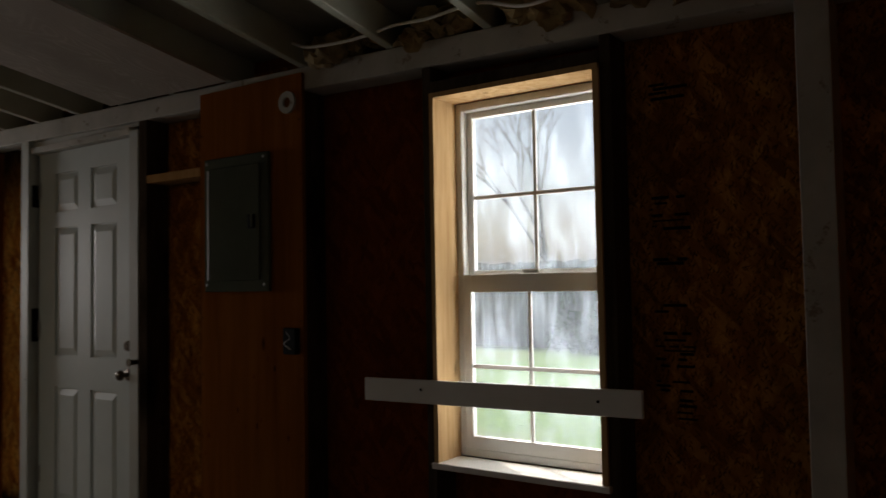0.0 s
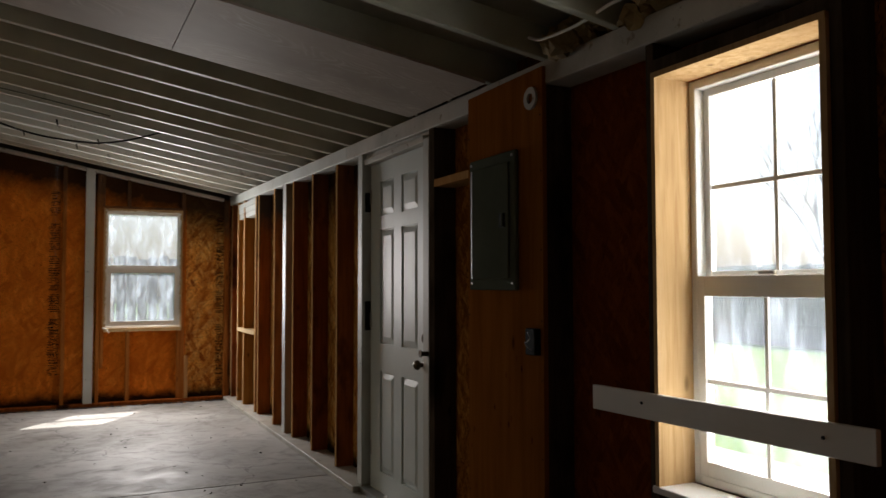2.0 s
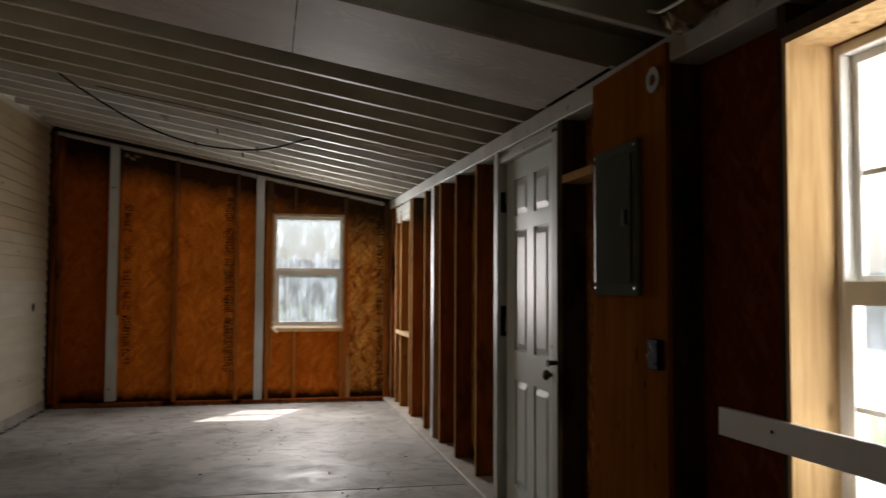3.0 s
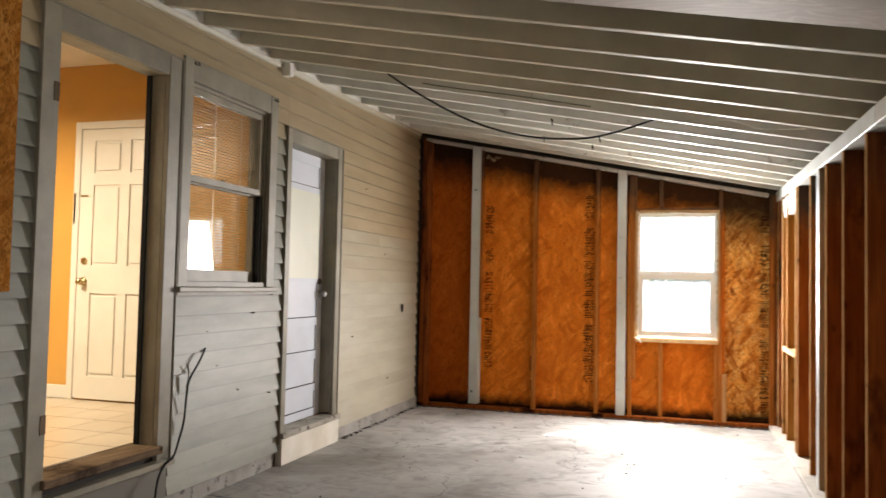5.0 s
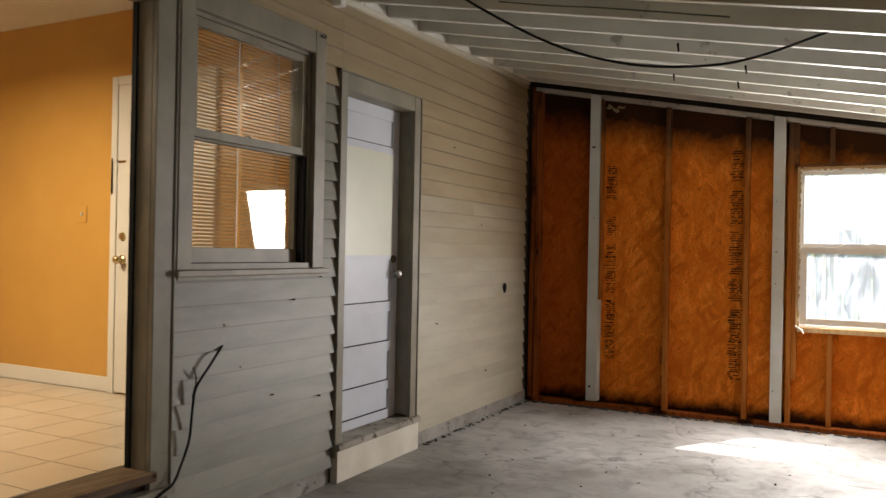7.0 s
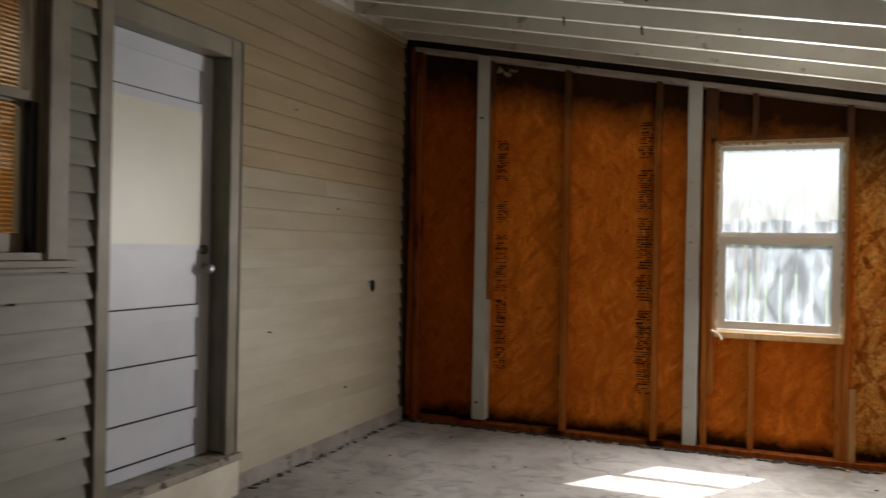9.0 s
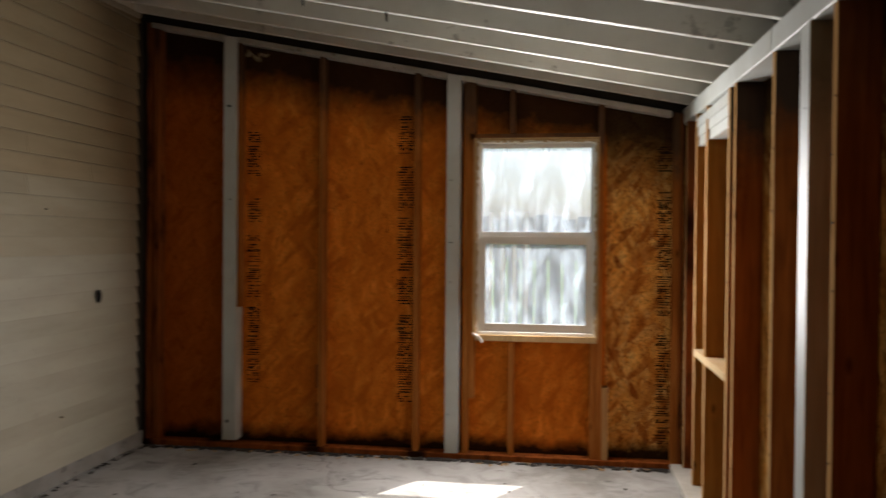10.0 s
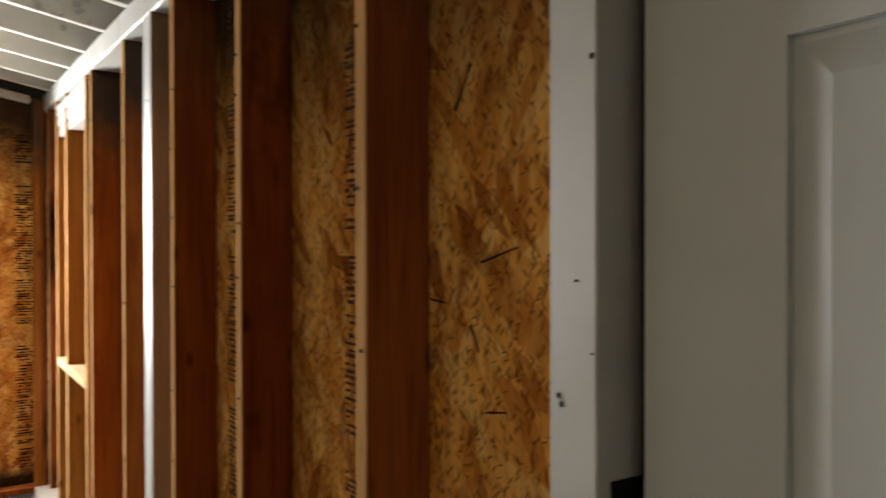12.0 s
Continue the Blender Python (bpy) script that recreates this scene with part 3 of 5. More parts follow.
osb_piece(-1.19, 0.105, -0.1, 2.36, "osb_sheet")
osb_piece(-2.46, -1.194, -0.1, 2.33)
osb_piece(-3.68, -2.464, -0.1, 2.31)
osb_piece(XD1, -3.684, -0.1, 2.29)
osb_piece(XD0, XD1, 2.10, 2.29)
osb_piece(-6.62, XD0, -0.1, 2.26, "osb_shaded")
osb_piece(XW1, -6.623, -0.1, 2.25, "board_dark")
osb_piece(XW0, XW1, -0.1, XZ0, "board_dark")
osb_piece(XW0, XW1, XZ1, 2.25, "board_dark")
osb_piece(-9.1, XW0, -0.1, 2.25, "osb_shaded")
osb_piece(BACK, -9.104, -0.1, 2.25, "osb_shaded")


def east_stud(y0, y1, mat, z0=0.04, z1=None, x0=W, name="stud"):
    z1 = z1 or beam_top((y0 + y1) / 2) - 0.095
    ob = pbox(name, (x0, 3.824, y0, y1, z0, z1), mat, east, bevel=0.002)
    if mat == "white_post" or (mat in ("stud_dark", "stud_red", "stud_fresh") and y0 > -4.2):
        # Posts: bare side. Studs: pale front face, part wood colour, part painted light.
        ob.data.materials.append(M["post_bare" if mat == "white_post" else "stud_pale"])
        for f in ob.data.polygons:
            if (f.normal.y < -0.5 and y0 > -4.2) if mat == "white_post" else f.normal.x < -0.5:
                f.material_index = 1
    return ob


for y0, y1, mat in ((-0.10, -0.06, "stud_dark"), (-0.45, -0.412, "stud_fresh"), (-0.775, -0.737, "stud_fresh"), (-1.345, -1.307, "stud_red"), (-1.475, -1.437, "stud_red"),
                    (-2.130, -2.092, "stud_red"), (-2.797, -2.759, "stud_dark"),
                    (-3.371, -3.333, "stud_dark"), (-3.979, -3.941, "stud_dark"), (-5.60, -5.535, "stud_shaded"), (-6.04, -6.00, "stud_shaded"),
                    (-6.66, -6.62, "stud_shaded"), (-7.30, -7.262, "stud_shaded"), (-7.995, -7.957, "stud_shaded"),
                    (-9.25, -9.21, "stud_shaded"), (-9.86, -9.82, "stud_shaded")):
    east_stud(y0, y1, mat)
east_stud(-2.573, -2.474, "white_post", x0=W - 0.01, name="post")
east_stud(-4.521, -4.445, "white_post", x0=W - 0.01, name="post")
east_stud(-8.623, -8.535, "plate_grey", x0=W - 0.01, name="post")
pbox("rough_sill", (W - 0.004, 3.80, -1.306, -0.452, 0.80, 0.84), "post_bare", east, bevel=0.002)
for k, z in enumerate((2.02, 2.075, 2.13)):
    pbox("rough_header", (W + 0.006 * (2 - k), 3.80, -1.306, -0.452, z, z + 0.052), "white_post", east, bevel=0.002)
# gouges and nail lines in the strand board by the door
for (ya, za), (yb, zb) in GOUGES:
    bm = bmesh.new()
    cyl(bm, (3.823, ya, za), (3.8225, yb, zb), 0.0022, 0.0012, 5)
    part("nail", bm, "black", east, "dark nail lying on the board")
r = random.Random(31)
for y0, y1 in ((-2.797, -2.759), (-3.371, -3.333), (-3.979, -3.941), (-2.130, -2.092), (-1.475, -1.437), (-1.345, -1.307)):
    bm = bmesh.new()
    for k in range(9):
        z = 0.2 + 0.22 * k + r.uniform(-0.08, 0.08)
        y = r.uniform(y0 + 0.006, y1 - 0.006)
        cyl(bm, (W - 0.003, y, z), (W + 0.002, y, z), 0.0035, 0.0035, 6)
    part("nail_heads", bm, "black", east, kind="stuff")
pbox("blocking", (W, 3.824, -6.00, -5.60, 1.805, 1.843), "stud_pale", east)
pbox("window_header", (W, 3.824, -7.957, -7.30, XZ1 + 0.02, XZ1 + 0.062), "stud_shaded", east)
for a, b in ((BACK, -8.625), (-8.533, XD0 - 0.03), (-4.53, 0.0)):
    pbox("sole_plate", (W - 0.07, 3.824, a, b, 0.0, 0.038), "plate_grey", east, bevel=0.004)

ys = [BACK, -8.6, -6.3, -4.2, -2.1, 0.09]
for a, b in zip(ys, ys[1:]):
    bm = bmesh.new()
    za, zb = beam_top(a), beam_top(b)
    b2 = b - 0.003
    hexa(bm, [(W - 0.008, a, za - 0.095), (W - 0.008, a, za), (3.824, a, za - 0.095), (3.824, a, za), (W - 0.008, b2, zb - 0.095), (W - 0.008, b2, zb), (3.824, b2, zb - 0.095), (3.824, b2, zb)])
    part("top_plate", bm, "white_post" if a > -4.3 else "plate_grey", east, "off-white painted top plate", bevel=0.004)


# nail holes and bruises in the painted posts
def bruise(parent, axis, at, u, z, r, h=1.0, name="nail"):
    bm = bmesh.new()
    if axis == "y":
        cyl(bm, (u, at + 0.001, z), (u, at - 0.0015, z), r, r * 0.8, 9)
    else:
        cyl(bm, (at + 0.001, u, z), (at - 0.0015, u, z), r, r * 0.8, 9)
    for v in bm.verts:
        v.co.z = z + (v.co.z - z) * h
    part(name, bm, "black", parent)


for u, z, r, h in ((2.196, 1.86, 0.005, 1), (2.196, 1.555, 0.004, 1), (2.20, 1.445, 0.016, 0.25), (2.198, 1.184, 0.004, 1.6), (2.19, 0.30, 0.005, 1),
                   (0.645, 2.376, 0.02, 0.4), (0.655, 1.73, 0.006, 1), (0.64, 0.19, 0.013, 1), (0.66, 1.18, 0.004, 1)):
    bruise(end, "y", -0.012, u, z, r, h)
for u, z, r, h in ((-4.514, 1.652, 0.0035, 1.2), (-4.490, 1.411, 0.002, 1), (-4.515, 1.334, 0.0016, 1), (-4.461, 1.281, 0.0028, 1.6), (-4.466, 1.272, 0.003, 1.4),
                   (-4.48, 1.92, 0.004, 1), (-4.50, 0.8, 0.004, 1), (-2.52, 1.5, 0.004, 1), (-2.53, 1.9, 0.004, 1)):
    bruise(east, "x", W - 0.01, u, z, r, h)
for k, (x, z) in enumerate(((0.78, 2.745), (0.83, 2.715), (0.87, 2.735))):
    bm = bmesh.new()
    bmesh.ops.create_icosphere(bm, subdivisions=2, radius=0.03, matrix=Matrix.Translation((x, 0.03, z)) @ Matrix.Diagonal((1.3, 0.7, 0.5, 1)))
    for v in bm.verts:
        v.co += noise.noise_vector(v.co * 22 + Vector((k, 0, 0))) * 0.035
    part("torn_paper", bm, "post_bare", end, "scrap of torn tan paper")

# ---- roof ----
roof = thing("roof_frame", (1.85, -4, 2.3), "painted lean-to rafters, off-white and greenish", "roof", kind="structure")
RY = [-0.15, -0.485, -0.915, -1.345, -1.79, -2.215, -2.63, -3.03, -3.437, -3.82, -4.235, -4.615, -5.01, -5.40, -5.81, -6.21, -6.66, -7.12, -7.55, -7.98, -8.41, -8.83, -9.24, -9.65, -10.06, -10.47]


def rafter(y, mat):
    bm = bmesh.new()
    x0, x1 = 0.01, 4.25
    h = 0.14
    a, b = roof_z(x0, y), roof_z(x1, y)
    hexa(bm, [(x0, y - 0.019, a), (x0, y - 0.019, a + h), (x0, y + 0.019, a), (x0, y + 0.019, a + h), (x1, y - 0.019, b), (x1, y - 0.019, b + h), (x1, y + 0.019, b), (x1, y + 0.019, b + h)])
    part("rafter", bm, mat, roof, bevel=0.003)


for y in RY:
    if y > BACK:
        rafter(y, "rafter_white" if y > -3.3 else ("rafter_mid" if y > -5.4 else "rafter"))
ceil = bmesh.new()
# The roof runs on past the side wall: unseen eave, added to block sun.
ye, yb = 0.30, BACK
hexa(ceil, [(-0.3, yb, roof_z(-0.3, yb) + 0.14), (-0.3, yb, roof_z(-0.3, yb) + 0.17), (-0.3, ye, roof_z(-0.3, ye) + 0.14), (-0.3, ye, roof_z(-0.3, ye) + 0.17),
            (4.3, yb, roof_z(4.3, yb) + 0.14), (4.3, yb, roof_z(4.3, yb) + 0.17), (4.3, ye, roof_z(4.3, ye) + 0.14), (4.3, ye, roof_z(4.3, ye) + 0.17)])
part("ceiling", ceil, "deck", None, "painted roof boards above the rafters", kind="structure", category="ceiling")
for a, b in zip(RY[:-1], RY[1:]):
    if b < BACK:
        continue
    ym = (a + b) / 2
    pbox("blocking", (3.826, 3.86, b + 0.02, a - 0.02, beam_top(ym) - 0.02, beam_top(ym) + 0.135), "stud_dark", roof)
bm = bmesh.new()
hexa(bm, [(1.33, -1.832, roof_z(1.33, -1.79) + 0.004), (1.33, -1.832, roof_z(1.33, -1.79) + 0.085), (1.33, -1.8095, roof_z(1.33, -1.79) + 0.004), (1.33, -1.8095, roof_z(1.33, -1.79) + 0.085),
          (2.03, -1.832, roof_z(2.03, -1.79) + 0.004), (2.03, -1.832, roof_z(2.03, -1.79) + 0.085), (2.03, -1.8095, roof_z(2.03, -1.79) + 0.004), (2.03, -1.8095, roof_z(2.03, -1.79) + 0.085)])
part("scab_board", bm, "rafter_white", roof, bevel=0.002)
# soffit boards under the rafters
def soffit(x0, x1, y0, y1):
    bm = bmesh.new()
    pts = []
    for x in (x0, x1):
        for y in (y0, y1):
            z = roof_z(x, y)
            pts += [(x, y, z - 0.013), (x, y, z - 0.001)]
    hexa(bm, pts)
    part("soffit_board", bm, "soffit", roof, "white-painted plywood with swirling grain")


soffit(0.02, 2.42, -6.235, -5.365)
soffit(2.424, 3.66, -6.235, -5.365)

# ---- rear wall ----
pbox("wall_south", (-0.1, 3.84, BACK - 0.1, BACK, -0.1, 3.3), "osb", None, "strand board wall at the far end", kind="structure", category="wall")

# ---- house wall ----
house = thing("wall_west", (-0.07, -4, 0), "clapboard house wall, greyish old paint near the kitchen door, cream beyond", "wall", kind="structure")
KD0, KD1, KZ0, KZ1 = -5.375, -4.555, 0.41, 2.495     # kitchen doorway
HW0, HW1, HZ0, HZ1 = -4.33, -3.405, 1.325, 2.52      # sash window
OD0, OD1, OZ0, OZ1 = -3.075, -2.25, 0.27, 2.375      # panelled door


def core(y0, y1, z0, z1):
    # Coloured near black to paint shade into the gaps around the siding.
    pbox("wall_core", (-0.14, -0.003, y0, y1, z0, z1), "void", house)


core(BACK, KD0 - 0.02, 0, 3.3)
core(KD0 - 0.02, KD1 + 0.02, KZ1 + 0.02, 3.3)
core(KD0 - 0.02, KD1 + 0.02, 0, KZ0 - 0.05)
core(KD1 + 0.02, HW0, 0, 3.3)
core(HW0, HW1, 0, HZ0)
core(HW0, HW1, HZ1, 3.3)
core(HW1, OD0 - 0.02, 0, 3.3)
core(OD0 - 0.02, OD1 + 0.02, OZ1 + 0.02, 3.3)
core(OD0 - 0.02, OD1 + 0.02, 0, OZ0 - 0.04)
core(OD1 + 0.02, 0.1, 0, 3.3)
STEP = 0.1135


def course(y0, y1, z0, z1, mat):
    bm = bmesh.new()
    t = 0.030
    hexa(bm, [(-0.002, y0, z0), (0.003, y0, z1), (-0.002, y1, z0), (0.003, y1, z1), (t, y0, z0), (0.009, y0, z1), (t, y1, z0), (0.009, y1, z1)])
    return part("clapboard", bm, mat, house)


blocked = [(KD0 - 0.117, KD1 + 0.112, 0.0, KZ1 + 0.115), (HW0 - 0.085, HW1 + 0.102, 1.23, 2.65), (OD0 - 0.086, OD1 + 0.092, 0.0, 2.49)]
z = 0.105
while z < 3.02:
    zt = min(z + STEP + 0.004, 3.10)
    cuts = [BACK]
    for a, b, c, d in blocked:
        if z + STEP * 0.5 > c and z + STEP * 0.5 < d:
            cuts += [a, b]
    cuts.append(-0.095)
    for a, b in zip(cuts[::2], cuts[1::2]):
        if b - a < 0.02:
            continue
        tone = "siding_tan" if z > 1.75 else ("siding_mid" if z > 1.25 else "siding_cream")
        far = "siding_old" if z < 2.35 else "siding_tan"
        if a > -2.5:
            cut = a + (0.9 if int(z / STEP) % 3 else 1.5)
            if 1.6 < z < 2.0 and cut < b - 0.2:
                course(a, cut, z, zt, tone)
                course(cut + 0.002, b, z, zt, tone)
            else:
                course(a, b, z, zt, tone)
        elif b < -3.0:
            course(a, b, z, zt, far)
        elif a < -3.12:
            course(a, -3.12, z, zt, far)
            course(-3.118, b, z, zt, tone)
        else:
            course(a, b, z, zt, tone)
    z += STEP
pbox("foundation", (-0.10, 0.004, BACK, -4.55, 0.0, 0.10), "foundation", house)
pbox("foundation", (-0.10, 0.004, -4.45, -3.17, 0.0, 0.10), "foundation", house)
pbox("foundation", (-0.10, 0.012, -2.15, 0.0, 0.0, 0.10), "foundation", house, bevel=0.004)
# moulding along the top of the siding, blocking between the rafter ends
for a, b in ((BACK, -7.2), (-7.197, -3.26), (-3.2, -0.09)):
    bm = bmesh.new()
    za, zb = roof_z(0, a) - 0.005, roof_z(0, b) - 0.005
    hexa(bm, [(0.005, a, za - 0.045), (0.005, a, za), (0.005, b, zb - 0.045), (0.005, b, zb), (0.035, a, za - 0.03), (0.045, a, za), (0.035, b, zb - 0.03), (0.045, b, zb)])
    part("moulding", bm, "siding_cream", house, bevel=0.003)
pbox("bracket", (0.0, 0.09, -3.25, -3.195, 2.83, 2.93), "rafter_white", house, "white-painted bracket block", bevel=0.004)
for a, b in zip(RY[:-1], RY[1:]):
    if b > BACK:
        ymid = (a + b) / 2
        pbox("blocking", (-0.002, 0.035, b + 0.021, a - 0.021, roof_z(0, ymid) - 0.003, roof_z(0, ymid) + 0.13), "rafter_white", house)

# mill stamps: bars of dark print on the strand boards and studs
def stamps(name, seed, plane, at, u0, u1, bands, parent, fill=0.8, pitch=0.014, ink="ink"):
    r = random.Random(seed)
    bm = bmesh.new()
    for z0, z1 in bands:
        z = z0
        while z < z1:
            h = pitch * r.uniform(0.35, 0.75)
            u = u0 + r.uniform(0, 0.25) * (u1 - u0)
            while u < u1:
                w = r.uniform(0.2, 0.9) * (u1 - u0)
                e = min(u + w, u1)
                if r.random() < fill:
                    if plane == "y":
                        box(bm, u, e, at - 0.0006, at + 0.0004, z, z + h)
                    else:
                        box(bm, at - 0.0006, at + 0.0004, u, e, z, z + h)
                u = e + r.uniform(0.05, 0.3) * (u1 - u0)
            z += pitch * r.uniform(0.8, 1.5)
    part(name, bm, ink, parent, "faded black mill print", kind="stuff")


stamps("print", 1, "y", 0.0895, 0.735, 0.835, ((0.45, 1.0), (1.05, 1.5), (1.58, 1.75), (1.9, 2.2)), end)
stamps("print", 2, "y", 0.0895, 1.815, 1.925, ((0.35, 0.95), (1.02, 1.20), (1.25, 1.62), (1.66, 1.95), (2.05, 2.3)), end, 0.95)
stamps("print", 3, "y", 0.0895, 3.54, 3.634, ((0.14, 0.86), (0.98, 1.24), (1.28, 1.78), (1.92, 2.08)), end, 0.95)
stamps("print", 4, "x", 3.8245, -8.20, -8.07, ((0.86, 0.98), (1.02, 1.14), (1.19, 1.21), (1.34, 1.37), (1.45, 1.56), (1.85, 1.92)), east, 0.75)
for k, (y0, y1) in enumerate(PRINTS):
    stamps("print", 7 + k, "x", 3.8245, y0, y1, ((0.25, 0.36), (0.5, 0.98), (1.06, 1.42), (1.48, 1.86), (1.95, 2.15)), east, 0.85, 0.012, "ink_faded")


# ---- windows and doors ----
def sash(parent, axis, at, a0, a1, z0, z1, rail, depth, mat, bars=(), hbars=(), bar=0.018, low=None, glass="glass", top=None):
    """A sash in a wall: axis 'x' is a wall that faces x (runs along y)."""
    def b(name, u0, u1, w0, w1, m, d0=0.0, d1=None):
        d1 = depth if d1 is None else d1
        if axis == "x":
            return pbox(name, (at + d0, at + d1, u0, u1, w0, w1), m, parent, bevel=0.0015)
        return pbox(name, (u0, u1, at + d0, at + d1, w0, w1), m, parent, bevel=0.0015)
    low, top = low or rail, top or rail
    b("stile", a0, a0 + rail, z0, z1, mat)
    b("stile", a1 - rail, a1, z0, z1, mat)
    b("rail", a0 + rail, a1 - rail, z0, z0 + low, mat)
    b("rail", a0 + rail, a1 - rail, z1 - top, z1, mat)
    if glass:
        g = b("pane", a0 + rail, a1 - rail, z0 + low, z1 - top, glass, depth * 0.45, depth * 0.45 + 0.004)
        g.visible_shadow = False
    for u in bars:
        b("muntin", u - bar / 2, u + bar / 2, z0 + low, z1 - top, mat, depth * 0.3, depth * 0.7)
    for w in hbars:
        b("muntin", a0 + rail, a1 - rail, w - bar / 2, w + bar / 2, mat, depth * 0.28, depth * 0.72)


# end window: white vinyl, single hung
w1 = thing("window_1", (2.75, 0.05, EZ0), "white vinyl single-hung window with dirty panes", "window", kind="structure")
for d in ((EX0, EX0 + 0.02, EZ0, EZ1), (EX1 - 0.02, EX1, EZ0, EZ1)):
    pbox("window_frame", (d[0], d[1], 0.02, 0.10, d[2], d[3]), "vinyl", w1, bevel=0.003)
pbox("window_frame", (EX0 + 0.02, EX1 - 0.02, 0.02, 0.10, EZ0, EZ0 + 0.022), "vinyl", w1, bevel=0.003)
pbox("window_frame", (EX0 + 0.02, EX1 - 0.02, 0.02, 0.10, EZ1 - 0.022, EZ1), "vinyl", w1, bevel=0.003)
for d in ((EX0 - 0.012, EX0 - 0.001, EZ0 - 0.012, EZ1 + 0.012), (EX1 + 0.001, EX1 + 0.008, EZ0 - 0.012, EZ1 + 0.012)):
    pbox("lining", (d[0], d[1], -0.006, 0.018, d[2], d[3]), "pine", w1)
pbox("lining", (EX0 - 0.001, EX1 + 0.001, -0.006, 0.018, EZ1 + 0.001, EZ1 + 0.01), "pine", w1)
up = thing("upper_sash", (2.75, 0.07, 1.47), parent=w1)
sash(up, "y", 0.065, EX0 + 0.02, EX1 - 0.02, 1.476, EZ1 - 0.022, 0.018, 0.025, "vinyl", low=0.044, top=0.028, glass="glass_dirty")
lo = thing("lower_sash", (2.75, 0.05, EZ0), parent=w1)
sash(lo, "y", 0.035, EX0 + 0.02, EX1 - 0.02, EZ0 + 0.022, 1.49, 0.048, 0.028, "vinyl", low=0.052, top=0.052, glass="glass_dirty")

# side window: pine-lined, six bars
w2 = thing("window_2", (3.86, -7.63, XZ0), "white vinyl window with grilles in a bare pine box frame", "window", kind="structure")
for a, b in ((XW0 - 0.002, XW0 + 0.018), (XW1 - 0.018, XW1 + 0.0)):
    pbox("jamb", (W - 0.012, 3.90, a, b, XZ0, XZ1), "pine", w2)
pbox("window_sill", (W - 0.018, 3.90, XW0 - 0.01, XW1 + 0.01, XZ0 - 0.022, XZ0), "vinyl", w2, "white painted sill", bevel=0.003)
pbox("head_jamb", (W - 0.012, 3.90, XW0, XW1, XZ1, XZ1 + 0.018), "pine", w2)
A0, A1 = XW0 + 0.018, XW1 - 0.012
for d in ((A0, A0 + 0.03, XZ0, XZ1), (A1 - 0.03, A1, XZ0, XZ1)):
    pbox("window_frame", (3.835, 3.90, d[0], d[1], d[2], d[3]), "vinyl", w2, bevel=0.003)
pbox("window_frame", (3.835, 3.90, A0 + 0.03, A1 - 0.03, XZ0, XZ0 + 0.03), "vinyl", w2, bevel=0.003)
pbox("window_frame", (3.835, 3.90, A0 + 0.03, A1 - 0.03, XZ1 - 0.03, XZ1), "vinyl", w2, bevel=0.003)
ym = -7.624
up = thing("upper_sash", (3.87, ym, 1.32), parent=w2)
sash(up, "x", 3.872, A0 + 0.03, A1 - 0.03, 1.30, XZ1 - 0.03, 0.024, 0.022, "vinyl", (ym,), (1.612,), 0.014, low=0.04, glass="glass_glare")
lo = thing("lower_sash", (3.85, ym, XZ0), parent=w2)
sash(lo, "x", 3.835, A0 + 0.03, A1 - 0.03, XZ0 + 0.03, 1.325, 0.03, 0.024, "vinyl", (ym + 0.013,), (0.989,), 0.014, low=0.045, top=0.065, glass="glass_glare")
pbox("latch", (3.82, 3.834, ym - 0.04, ym + 0.02, 1.325, 1.34), "vinyl", w2, bevel=0.003)

# board across the side window
brd = thing("board", (3.69, -7.53, 0.86), "long off-white painted board screwed across the window", "board")
bm = bmesh.new()
hexa(bm, [(3.672, -8.078, 0.878), (3.672, -8.078, 0.962), (3.69, -8.078, 0.878), (3.69, -8.078, 0.962),
          (3.672, -6.992, 0.862), (3.672, -6.992, 0.946), (3.69, -6.992, 0.862), (3.69, -6.992, 0.946)])
part("plank", bm, "vinyl", brd, bevel=0.002)
for y, z in ((-7.257, 0.916), (-7.937, 0.921)):
    bm = bmesh.new()
    cyl(bm, (3.669, y, z), (3.674, y, z), 0.005)
    part("screw", bm, "black", brd)


